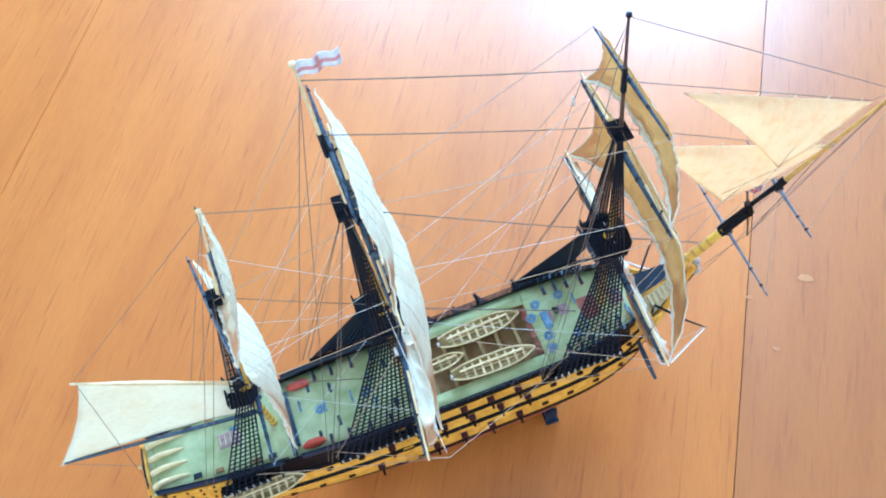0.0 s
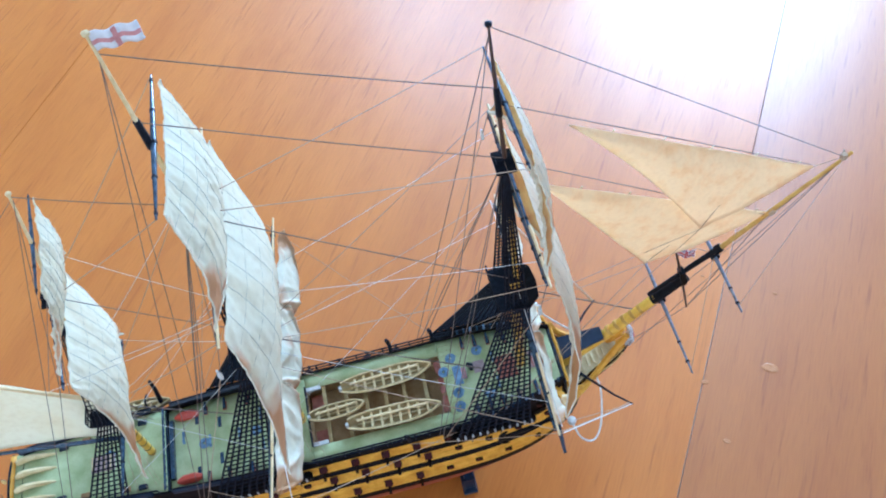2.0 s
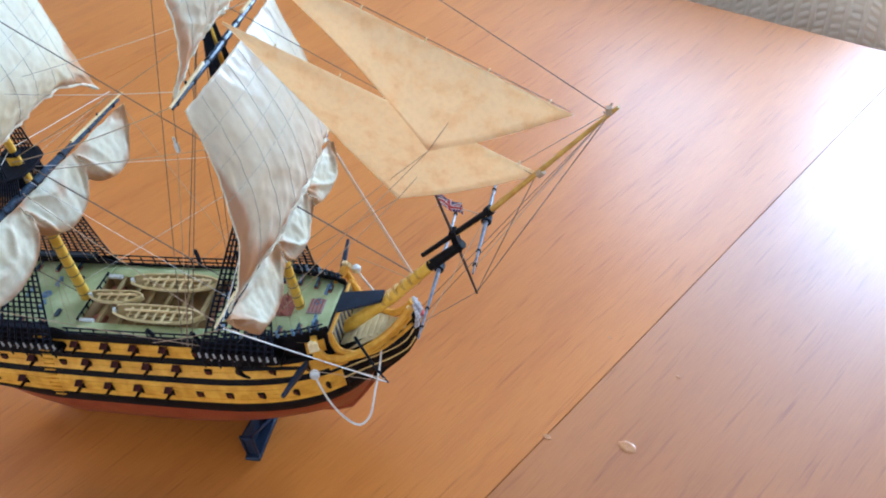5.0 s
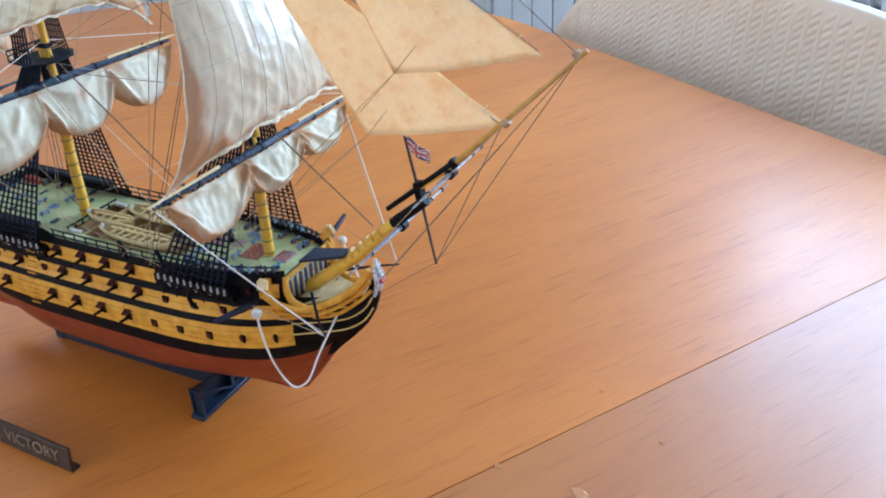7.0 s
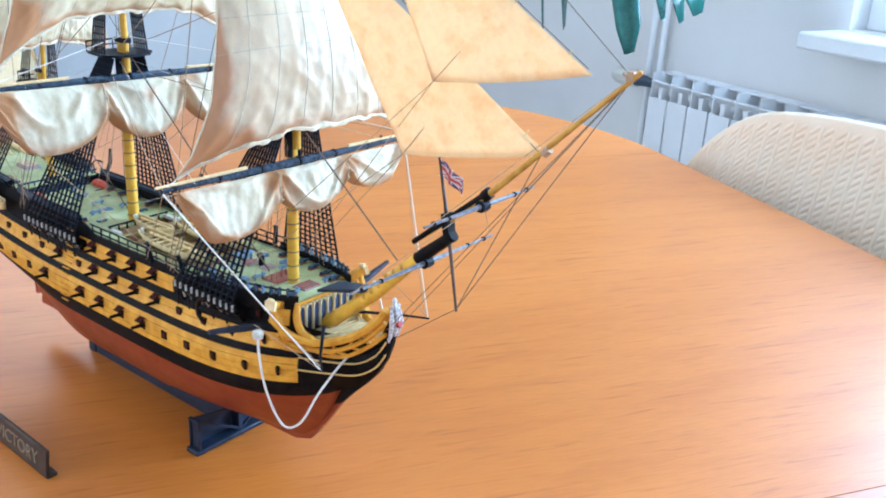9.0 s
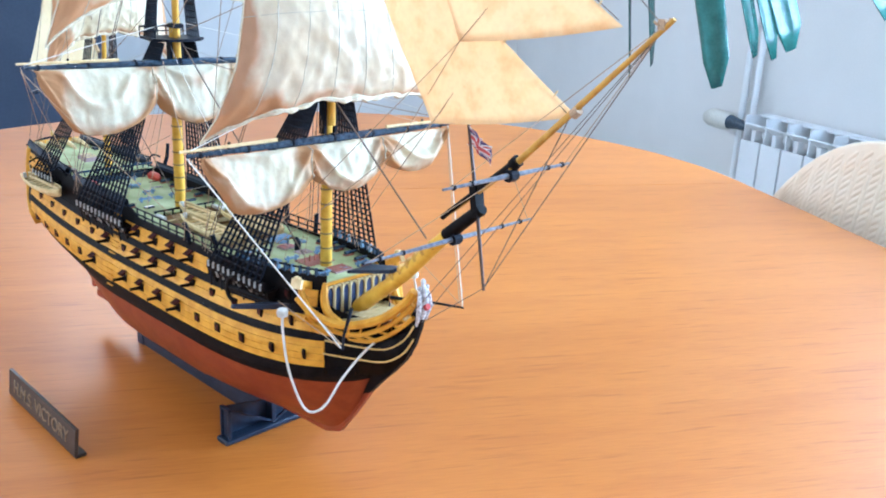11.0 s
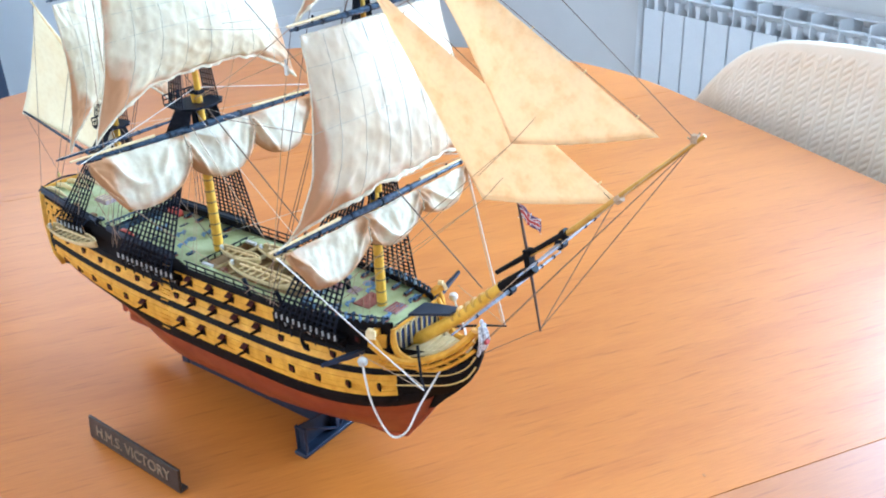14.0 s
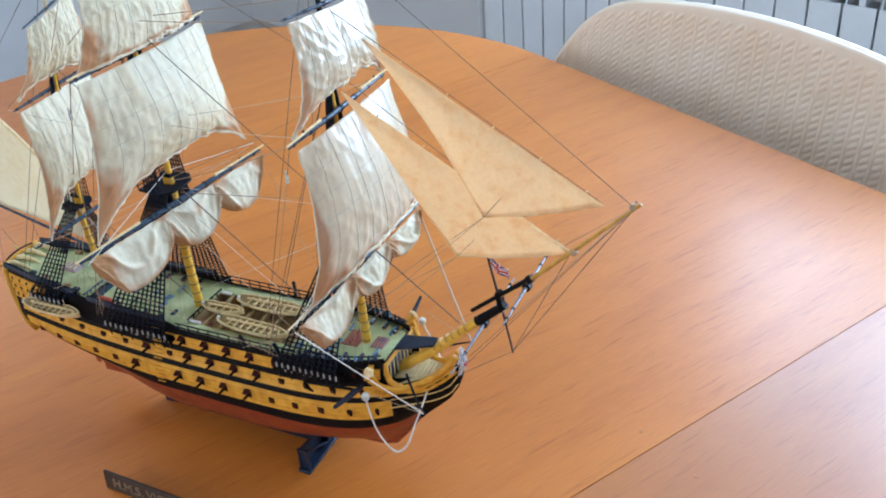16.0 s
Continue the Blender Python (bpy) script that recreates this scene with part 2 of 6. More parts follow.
# ---- mesh helpers ----
class Geo:
    """Collects corners and faces, in the unit of the thing; mesh() turns them into metres."""

    def __init__(self, unit=0.001):
        self.v, self.f, self.unit = [], [], unit

    def add(self, verts, faces):
        k = len(self.v)
        self.v += [tuple(p) for p in verts]
        self.f += [tuple(i + k for i in q) for q in faces]
        return self

    def box(self, c, s, turn=None, taper=1.0):
        pts = []
        for x, y, z in ((-1, -1, -1), (1, -1, -1), (1, 1, -1), (-1, 1, -1), (-1, -1, 1), (1, -1, 1), (1, 1, 1), (-1, 1, 1)):
            k = taper if z > 0 else 1.0
            p = Vector((x * s[0] / 2 * k, y * s[1] / 2 * k, z * s[2] / 2))
            if turn is not None:
                p = turn @ p
            pts.append(p + Vector(c))
        return self.add(pts, [(0, 3, 2, 1), (4, 5, 6, 7), (0, 1, 5, 4), (1, 2, 6, 5), (2, 3, 7, 6), (3, 0, 4, 7)])

    def tube(self, pts, r, n=6, caps=True):
        """A round bar along pts; r: one radius, or one for each point."""
        pts = [Vector(p) for p in pts]
        rs = [r] * len(pts) if isinstance(r, (int, float)) else r
        verts, faces, up = [], [], None
        for i, p in enumerate(pts):
            d = (pts[min(i + 1, len(pts) - 1)] - pts[max(i - 1, 0)]).normalized()
            if up is None:
                up = Vector((0, 0, 1)) if abs(d.z) < 0.9 else Vector((1, 0, 0))
            a = d.cross(up).normalized()
            b = a.cross(d).normalized()
            up = b
            for k in range(n):
                t = 2 * math.pi * (k + 0.5) / n
                verts.append(p + rs[i] * (math.cos(t) * a + math.sin(t) * b))
        for i in range(len(pts) - 1):
            for k in range(n):
                q = (k + 1) % n
                faces.append((i * n + k, i * n + q, (i + 1) * n + q, (i + 1) * n + k))
        if caps:
            faces.append(tuple(reversed(range(n))))
            faces.append(tuple(range((len(pts) - 1) * n, len(pts) * n)))
        return self.add(verts, faces)

    def grid(self, rows, closed=False):
        """A skin over rows of points."""
        n, verts, faces = len(rows[0]), [p for row in rows for p in row], []
        for i in range(len(rows) - 1):
            for k in range(n if closed else n - 1):
                q = (k + 1) % n
                faces.append((i * n + k, i * n + q, (i + 1) * n + q, (i + 1) * n + k))
        return self.add(verts, faces)

    def turned(self, prof, base=(0, 0, 0), n=12):
        """A body turned round the upright: prof is (radius, height) from below."""
        x, y, z = base
        rows = [[(x + r * math.cos(2 * math.pi * k / n), y + r * math.sin(2 * math.pi * k / n), z + h) for k in range(n)] for r, h in prof]
        self.grid(rows, True)
        k = len(self.v) - n * len(prof)
        self.f.append(tuple(k + i for i in reversed(range(n))))
        self.f.append(tuple(k + n * (len(prof) - 1) + i for i in range(n)))
        return self

    def mesh(self, name, smooth=38):
        me = bpy.data.meshes.new(name)
        u = self.unit
        me.from_pydata([(x * u, y * u, z * u) for x, y, z in self.v], [], self.f)
        if smooth:
            me.polygons.foreach_set("use_smooth", [True] * len(me.polygons))
            me.set_sharp_from_angle(angle=radians(smooth))
        me.validate()
        me.update()
        return me


def stained(ob, values):
    """Tea-coloured browning of the cloth, corner by corner: old stains, and browner folds and clews."""
    uv, loops = ob.data.uv_layers.new(name="stain"), ob.data.loops
    for k, lp in enumerate(loops):
        uv.data[k].uv = (values[lp.vertex_index], 0.5)
    return ob


def part(name, geo, material, parent, label="", smooth=38, at=None):
    me = geo if isinstance(geo, bpy.types.Mesh) else geo.mesh(name, smooth)
    if not me.materials:
        me.materials.append(material)
    ob = new(name, me)
    ob.parent = parent
    if at is not None:
        ob.matrix_basis = at
    return tagged(ob, label)


def thing(name, label, category, at=None, group="", kind=""):
    ob = new(name)
    ob.empty_display_size = 0.02
    if at is not None:
        ob.matrix_basis = at
    return tagged(ob, label, category, group, kind)


def solid(name, geo, material, label, category="", kind="", group="", smooth=38, at=None):
    ob = part(name, geo, material, None, "", smooth, at)
    return tagged(ob, label, category, group, kind)


def bevel(ob, width, segments=2):
    m = ob.modifiers.new("bevel", 'BEVEL')
    m.width, m.segments, m.limit_method = width, segments, 'ANGLE'
    return ob


def thick(ob, t, offset=0.0):
    m = ob.modifiers.new("thickness", 'SOLIDIFY')
    m.thickness, m.offset = t, offset
    return ob


def lerp(a, b, t):
    return a + (b - a) * t


def curve(x, table):
    return float(np.interp(x, [p for p, _ in table], [q for _, q in table]))


def sag(a, b, drop, n=8):
    return [Vector(a).lerp(Vector(b), i / n) - Vector((0, 0, 4 * drop * (i / n) * (1 - i / n))) for i in range(n + 1)]

# ---- the room ----
WA = Vector((0.934, -0.358, 0))  # along the window wall
W0 = Vector((-0.663, 2.297, 0))  # a point at its foot
TURN_W = math.degrees(math.atan2(WA.y, WA.x))
ROOM = Matrix.Translation(W0) @ pose(0, 0, 0, 0, 0, TURN_W)  # x along the window wall, y out through it
XL, XR, YB, H = -1.55, 3.3, -4.2, 2.6
WIN = (0.54, 2.35, 0.80, 2.12)      # the window over the radiator: x from, to, z from, to
SKY = (1.32, 2.25, 0.90, 1.64)      # the part of it through which the open sky shows
WIN2 = (-2.30, -1.36, 1.52, 2.42)  # the narrow window in the west wall: y from, to, z from, to
FILL_WIN = (-2.3, 0.6, 0.85, 2.3)     # the wide opening added behind the table for fill light: -x from, to, z from, to


def slab(name, c, s, material, label, kind="structure", category="wall"):
    g = Geo(1.0).box(c, s)
    return solid(name, g, material, label, category, kind, at=ROOM)


slab("floor", ((XL + XR) / 2, YB / 2, -0.05), (XR - XL + 0.6, -YB + 0.6, 0.1), M_FLOOR, "pale tiled floor under the table", category="floor")
slab("ceiling", ((XL + XR) / 2, YB / 2, H + 0.05), (XR - XL + 0.6, -YB + 0.6, 0.1), M_CEIL, "white painted ceiling", category="ceiling")
slab("wall_east", (XR + 0.1, YB / 2, H / 2), (0.2, -YB, H), M_WALL, "pale blue-white painted wall")
def pierced(name, a0, a1, hole, at, label):
    """A wall with one opening through it; x along the wall, y out."""
    x0, x1, z0, z1 = hole
    g = Geo(1.0)
    for a, b, c, d in ((a0, x0, 0, H), (x1, a1, 0, H), (x0, x1, 0, z0), (x0, x1, z1, H)):
        g.box(((a + b) / 2, 0.12, (c + d) / 2), (b - a, 0.24, d - c))
    solid(name, g, M_WALL, label, "wall", "structure", at=at)


def window(name, hole, at, label, watts, tint, sashes=1, sky=None, clear=0.0):
    """A white two-sash window in its opening, with the daylight that comes in through it."""
    x0, x1, z0, z1 = hole
    mx, mz = (x0 + x1) / 2, (z0 + z1) / 2
    win = thing(name, label, "window", at, kind="structure")
    fr = Geo(1.0)
    for cz in (z0 + 0.04, z1 - 0.04):
        fr.box((mx, 0.10, cz), (x1 - x0, 0.07, 0.08))
    for cx, w in ((x0 + 0.04, 0.08), (x1 - 0.04, 0.08)) + (((mx, 0.12),) if sashes == 2 else ()):
        fr.box((cx, 0.10, mz), (w, 0.075, z1 - z0 - 0.16))
    bevel(part("window_frame", fr, M_PVC, win), 0.004)
    bevel(part("window_sill", Geo(1.0).box((mx, -0.045, z0 - 0.022), (x1 - x0 + 0.06, 0.21, 0.04)), M_PVC, win, "white sill board"), 0.006)
    w, h = (x1 - x0 - 0.28) / 2 - 0.004 if sashes == 2 else x1 - x0 - 0.168, z1 - z0 - 0.168
    for k in (-1, 1) if sashes == 2 else (0,):
        cx = mx + k * (0.06 + (w + 0.004) / 2)
        sash = Geo(1.0)
        for sx, sz, ww, hh in ((0, h / 2 - 0.03, w, 0.06), (0, -h / 2 + 0.03, w, 0.06), (w / 2 - 0.03, 0, 0.06, h - 0.12), (-w / 2 + 0.03, 0, 0.06, h - 0.12)):
            sash.box((cx + sx, 0.085, mz + sz), (ww, 0.055, hh))
        bevel(part("sash", sash, M_PVC, win), 0.004)
        part("hinge", Geo(1.0).box((mx + k * ((x1 - x0) / 2 - 0.083), 0.05, z0 + 0.14), (0.016, 0.014, 0.06)), M_SLATE, win, "grey metal hinge")
    glow = bpy.data.lights.new("daylight", 'AREA')
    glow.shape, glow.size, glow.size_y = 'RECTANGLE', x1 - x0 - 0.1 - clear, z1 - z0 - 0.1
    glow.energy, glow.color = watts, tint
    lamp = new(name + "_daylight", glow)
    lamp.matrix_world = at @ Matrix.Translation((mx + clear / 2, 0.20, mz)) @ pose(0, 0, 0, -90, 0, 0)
    if sky:
        a, b, c, d = sky
        open_sky = bpy.data.lights.new("open_sky", 'AREA')
        open_sky.shape, open_sky.size, open_sky.size_y, open_sky.energy, open_sky.color = 'RECTANGLE', b - a, d - c, N_SKY, tint
        lamp = new(name + "_open_sky", open_sky)
        lamp.matrix_world = at @ Matrix.Translation(((a + b) / 2, 0.19, (c + d) / 2)) @ pose(0, 0, 0, -90, 0, 0)


WEST = ROOM @ Matrix.Translation((XL, 0, 0)) @ pose(0, 0, 0, 0, 0, 90)  # x along the west wall, y out
pierced("wall_north", XL, XR, WIN, ROOM, "pale grey-blue wall with the window over the radiator")
pierced("wall_west", YB, 0, WIN2, WEST, "pale blue-white painted wall with a window")
SOUTH = ROOM @ Matrix.Translation((0, YB, 0)) @ pose(0, 0, 0, 0, 0, 180)  # x along the south wall, y out
pierced("wall_south", -XR, -XL, FILL_WIN, SOUTH, "pale blue-white painted wall with the added fill window")
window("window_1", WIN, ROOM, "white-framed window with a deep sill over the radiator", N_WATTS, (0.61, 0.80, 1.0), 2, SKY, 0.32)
window("window_2", WIN2, WEST, "narrow white-framed window in the wall beyond the table", W_WATTS, (1.0, 0.97, 0.91))
# added fill: an unseen window whose lamp brightens the near side of things
window("window_3", FILL_WIN, SOUTH, "wide white-framed window added behind the table for fill light", S_FILL, (1.0, 0.93, 0.84), 2)


def radiator():
    rad = thing("radiator", "white enamelled sectional radiator under the window", "radiator", ROOM)
    sec = Geo(1.0)
    # one section: front plate, flow tube, slanted top louvre, back plate
    sec.box((0, -0.118, 0.31), (0.074, 0.006, 0.46))
    sec.box((0, -0.022, 0.33), (0.074, 0.005, 0.50))
    sec.box((-0.035, -0.07, 0.35), (0.003, 0.09, 0.52))
    sec.box((0, -0.07, 0.34), (0.014, 0.085, 0.46))
    tilt = Euler((radians(-32), 0, 0)).to_matrix()
    sec.box((0.001, -0.083, 0.565), (0.070, 0.085, 0.004), tilt)
    sec.box((0.001, -0.04, 0.606), (0.074, 0.05, 0.004))
    sec.tube([(-0.04, -0.07, 0.56), (0.04, -0.07, 0.56)], 0.019, 10)
    sec.tube([(-0.04, -0.07, 0.12), (0.04, -0.07, 0.12)], 0.019, 10)
    me = sec.mesh("radiator_section")
    me.materials.append(M_RAD)
    for k in range(20):
        part("section", me, M_RAD, rad, at=Matrix.Translation((0.045 + 0.08 * k, 0, 0)))
    v = Geo(1.0)
    v.tube([(0.0, -0.07, 0.56), (-0.03, -0.07, 0.565), (-0.07, -0.07, 0.568), (-0.10, -0.07, 0.568)], [0.016, 0.013, 0.017, 0.022], 12)
    part("valve_body", v, M_SLATE, rad, "dark grey valve collar")
    v = Geo(1.0).tube([(-0.10, -0.07, 0.568), (-0.108, -0.07, 0.568), (-0.15, -0.07, 0.568), (-0.185, -0.07, 0.568), (-0.203, -0.07, 0.568)], [0.022, 0.027, 0.029, 0.027, 0.018], 16)
    part("valve_knob", v, M_IVORY, rad, "cream plastic valve knob")
    for dx in (-0.10, -0.055):
        p = Geo(1.0).tube([(dx, -0.03, 0.0), (dx, -0.03, H)], 0.010, 12)
        solid("heating_pipe", p, M_RAD, "white painted riser pipe beside the radiator", "pipe", at=ROOM, group="riser pipes")


radiator()

# ---- the table ----
UX = Vector((0.848, -0.530, 0))
TURN_T = math.degrees(math.atan2(UX.y, UX.x))
TABLE = pose(0, 0, 0.75, 0, 0, TURN_T)   # x across the joints, y along them
UL, UR, VC, RR = -0.448, 0.2235, 0.120, 0.549
LEFT_END = 0.522   # how far the far end board reaches


def board(outline, top=0.0, depth=0.028, lip=0.006):
    """A table board with a rounded edge."""
    g, rings = Geo(1.0), []
    for off, z in ((0.004, top - depth), (0.0, top - depth + 0.006), (0.0, top - lip), (0.0018, top - 0.0018), (lip, top)):
        ring = []
        for x, y, round_edge in outline:
            n = Vector((x - round_edge[0], y - round_edge[1])) if round_edge else Vector((0, 0))
            if n.length:
                n.normalize()
            ring.append((x - n.x * off, y - n.y * off, z))
        rings.append(ring)
    g.grid(rings, True)
    n = len(outline)
    g.f.append(tuple(range(4 * n, 5 * n)))
    g.f.append(tuple(reversed(range(n))))
    return g


def table():
    t = thing("dining_table", "lacquered orange beech extending dining table with rounded ends", "table", TABLE)
    gap = 0.0007
    arc = lambda c, a0, a1, reach: [(c + reach * math.cos(radians(a)), VC + RR * math.sin(radians(a)), (c, VC)) for a in np.linspace(a0, a1, 65)]
    left = arc(UL - gap / 2, 90, 270, LEFT_END)
    right = arc(UR + gap / 2, -90, 90, LEFT_END)
    xs = np.linspace(UL + gap / 2, UR - gap / 2, 12)
    leaf = [(x, VC - RR, (x, VC)) for x in xs] + [(x, VC + RR, (x, VC)) for x in reversed(xs)]
    part("end_board", board(left), M_TABLE, t, smooth=50)
    part("end_board", board(right), M_TABLE_END, t, smooth=50)
    part("extension_leaf", board(leaf), M_TABLE, t, smooth=50)
    part("apron", Geo(1.0).box(((UL + UR) / 2, VC - 0.36, -0.075), (1.15, 0.022, 0.09)).box(((UL + UR) / 2, VC + 0.36, -0.075), (1.15, 0.022, 0.09)), M_EDGE, t)
    for sx in (UL - 0.1, UR + 0.1):
        for sy in (-0.34, 0.34):
            part("leg", Geo(1.0).box((sx, VC + sy, -0.39), (0.065, 0.065, 0.72)), M_EDGE, t)


table()


def dried_drop(u, v, r, seed):
    """A dried drop on the lacquer: a low clear dome with an uneven rim."""
    g, n = Geo(1.0), 16
    rows = []
    for k, h in ((1.0, 0.0), (0.86, 0.0003), (0.5, 0.0002), (0.05, 0.0002)):
        rows.append([(u + r * k * (1 + 0.35 * noise.noise(Vector((math.cos(a) * 1.3, math.sin(a) * 1.3, seed)))) * math.cos(a) * 1.7,
                      v + r * k * math.sin(a), h + 0.0002) for a in np.linspace(0, 2 * math.pi, n, endpoint=False)])
    g.grid(rows, True)
    solid("dried_drop", g, M_DROP, "small dried clear drop on the table's lacquer", "drop", group="drops on the table", at=TABLE, smooth=80)


M_DROP = paint("dried_clear_drop", (0.48, 0.19, 0.06), (0.60, 0.28, 0.12), 0.15, 900)
TINV = TABLE.inverted()
for x, y, r, seed in ((0.3165, 0.003, 0.0036, 1), (0.268, 0.005, 0.0018, 2), (0.266, -0.041, 0.0017, 3), (0.345, 0.06, 0.0010, 4), (0.30, 0.09, 0.0009, 5)):
    q = TINV @ Vector((x, y, 0.75))
    dried_drop(q.x, q.y, r, seed)


def chair():
    """A chair with a moulded shell back in a herringbone weave."""
    c = thing("woven_chair", "cream moulded plastic chair with woven herringbone back at the table", "chair", TABLE)
    u0, u1, vz, top = -0.515, 0.215, 0.795, 0.834
    mid, hw = (u0 + u1) / 2, (u1 - u0) / 2
    z = lambda h: h - 0.75

    def shell(s, h):
        """Point of the back: s across (-1 to 1), h the height from 0 at the seat to 1."""
        k = abs(s)
        zz = 0.47 + (top - 0.47) * h
        lim = hw * (0.86 + 0.14 * min(1, h * 1.6))
        return Vector((mid + lim * s, vz + 0.05 * (h - 0.8) - 0.055 * k ** 2.4, z(zz)))

    def corner(s, h):
        """Rounds the back's upper corners."""
        k = abs(s)
        drop = 0.042 * k * k + 0.12 * max(0.0, (k - 0.5) / 0.5) ** 3.4
        fall = drop / (top - 0.47)
        return shell(s, h * (1 - fall))

    g = Geo(1.0)
    rows = [[corner(s, h) for s in np.linspace(-1, 1, 41)] for h in np.linspace(0, 1, 24)]
    g.grid(rows)
    back = part("backrest_shell", g, M_CHAIR, c, smooth=60)
    thick(back, 0.012, 0.0)
    bevel(back, 0.005)
    part("rim", Geo(1.0).tube([corner(s, 1) + Vector((0, 0.004, -0.006)) for s in np.linspace(-1, 1, 41)], 0.0075, 10), M_CHAIR, c, "thick rounded rim", 60)
    # the weave: flat raised strips, upright and slanting by turns
    w = Geo(1.0)
    high = top - 0.47

    def strap(u0_, z0_, u1_, z1_, wide):
        a, b = Vector((u0_, z0_)), Vector((u1_, z1_))
        d = (b - a).normalized()
        side = Vector((-d.y, d.x)) * wide / 2
        rows_ = []
        for k in range(5):
            t = k / 4
            c = a.lerp(b, t)
            up = 0.0018 * math.sin(math.pi * (0.12 + 0.76 * t))
            row = []
            for e, h in ((-1, 0.0), (-0.6, up), (0.6, up), (1, 0.0)):
                q = c + side * e
                s_, h_ = q.x / hw, q.y / high
                if abs(s_) > 0.97 or not 0.02 < h_ < 0.985:
                    return
                row.append(corner(s_, h_) + Vector((0, -0.0058 - h, 0)))
            rows_.append(row)
        w.grid(rows_)

    cell = 0.0195
    for i in range(-19, 20):
        for j in range(-1, 21):
            cu, cz = i * cell, (j + 0.5 * (i % 2)) * cell
            strap(cu, cz, cu + 0.0015, cz + 0.021, 0.0070)
            strap(cu + 0.0045, cz + 0.001, cu + 0.0165, cz + 0.0105, 0.0070)
            strap(cu + 0.0045, cz + 0.0105, cu + 0.0165, cz + 0.020, 0.0068)
    part("weave", w, M_CHAIR, c, "raised herringbone strips", 60)
    tagged(c.children[-1], kind="stuff")
    seat = Geo(1.0)
    rows = []
    for v in np.linspace(0, 1, 12):
        rows.append([(mid + hw * 0.9 * s * (1 - 0.1 * v), vz - 0.05 - 0.40 * v, z(0.455 + 0.03 * abs(s) ** 2 + 0.02 * (v - 0.4) ** 2)) for s in np.linspace(-1, 1, 16)])
    seat.grid(rows)
    thick(part("seat", seat, M_CHAIR, c), 0.012)
    for sx in (-1, 1):
        for sy in (0.02, -0.36):
            part("leg", Geo(1.0).tube([(mid + sx * hw * 0.7, vz - 0.06 + sy, z(0.455)), (mid + sx * hw * 0.82, vz - 0.04 + sy * 1.1, z(0.002))], [0.014, 0.011], 10), M_PVC, c)


M_CHAIR = paint("cream_moulded_plastic", (0.88, 0.74, 0.55), (0.92, 0.80, 0.63), 0.42, 20, 0.1, 0, 400)
chair()

# dark cabinet beyond the table's end
cab = thing("low_cabinet", "dark navy lacquered cabinet against the wall", "cabinet", ROOM @ Matrix.Translation((XL + 0.25, -2.30, 0)))
bevel(part("body", Geo(1.0).box((0, 0, 0.47), (0.46, 1.1, 0.92)), M_CABINET, cab), 0.004)
for dy in (-0.275, 0.275):
    d = bevel(part("door", Geo(1.0).box((0.241, dy, 0.47), (0.018, 0.54, 0.86)), M_CABINET, cab), 0.003)
    part("handle", Geo(1.0).tube([(0.27, dy * 0.12 / 0.275, 0.55), (0.27, dy * 0.12 / 0.275, 0.70)], 0.006, 10), M_GREYSPAR, d, "steel bar handle")


def plant():
    """A hanging plant by the window wall: long strap leaves that arch down from a pot on a bracket."""
    base = Vector((-0.665, 1.245, 1.26))
    p = thing("hanging_plant", "potted plant with long dark green strap leaves hanging down", "plant", Matrix.Translation(base))
    pot = Geo(1.0).turned([(0.05, -0.12), (0.075, -0.02), (0.08, 0.0), (0.082, 0.012), (0.074, 0.012), (0.070, 0.0)], n=20)
    part("pot", pot, M_BOAT, p, "cream plastic pot")
    part("cord", Geo(1.0).tube([(0, 0, 0.0), (0, 0, H - base.z)], 0.0025, 6), M_GREYSPAR, p)
    tips = [((-0.3116, 1.2371, 0.801), 0.028), ((-0.43, 1.62, 0.825), 0.026), ((-0.36, 1.56, 0.83), 0.022), ((-0.2918, 1.4741, 0.858), 0.034),
            ((-0.62, 1.52, 0.79), 0.030), ((-0.66, 1.50, 0.76), 0.016), ((-0.20, 1.70, 0.92), 0.03), ((-0.5, 1.8, 0.95), 0.03), ((-0.56, 1.35, 0.96), 0.03)]
    for tip, w in tips:
        tip = Vector(tip) - base
        out = Vector((tip.x, tip.y, 0))
        pts = [Vector((0, 0, 0)), out * 0.28 + Vector((0, 0, 0.08)), out * 0.58 - Vector((0, 0, 0.01)), out * 0.80 + Vector((0, 0, tip.z * 0.48)), tip]
        side = (Vector((-out.y, out.x, 0)).normalized() * 0.45 + out.normalized() * 0.75 + Vector((0, 0, 0.3))).normalized()
        fine = []
        for k in range(17):
            t = k / 16 * (len(pts) - 1)
            i = min(int(t), len(pts) - 2)
            a, b, c, d = pts[max(i - 1, 0)], pts[i], pts[i + 1], pts[min(i + 2, len(pts) - 1)]
            f = t - i
            fine.append(0.5 * ((2 * b) + (c - a) * f + (2 * a - 5 * b + 4 * c - d) * f * f + (3 * b - a - 3 * c + d) * f ** 3))
        rows = []
        for k, q in enumerate(fine):
            s = k / 16
            ww = w * 0.95 * (0.55 + 0.6 * math.sin(math.pi * min(1, 0.25 + 0.62 * s))) * (1 if k < 16 else 0.45)
            rows.append([q + side * ww * e + Vector((0, 0, 0.25 * ww * abs(e))) + out.normalized() * (0.35 * ww * abs(e)) for e in (-1, -0.5, 0, 0.5, 1)])
        thick(part("leaf", Geo(1.0).grid(rows), M_LEAF, p, smooth=70), 0.0016)


plant()

# ---- the model ship; millimetres, x forward from the main mast, z up from the table ----
SHIP = pose(0, 0, 0.75)
ship = thing("model_ship", "painted plastic model of a three-masted sailing warship with cloth sails set", "model ship", SHIP)

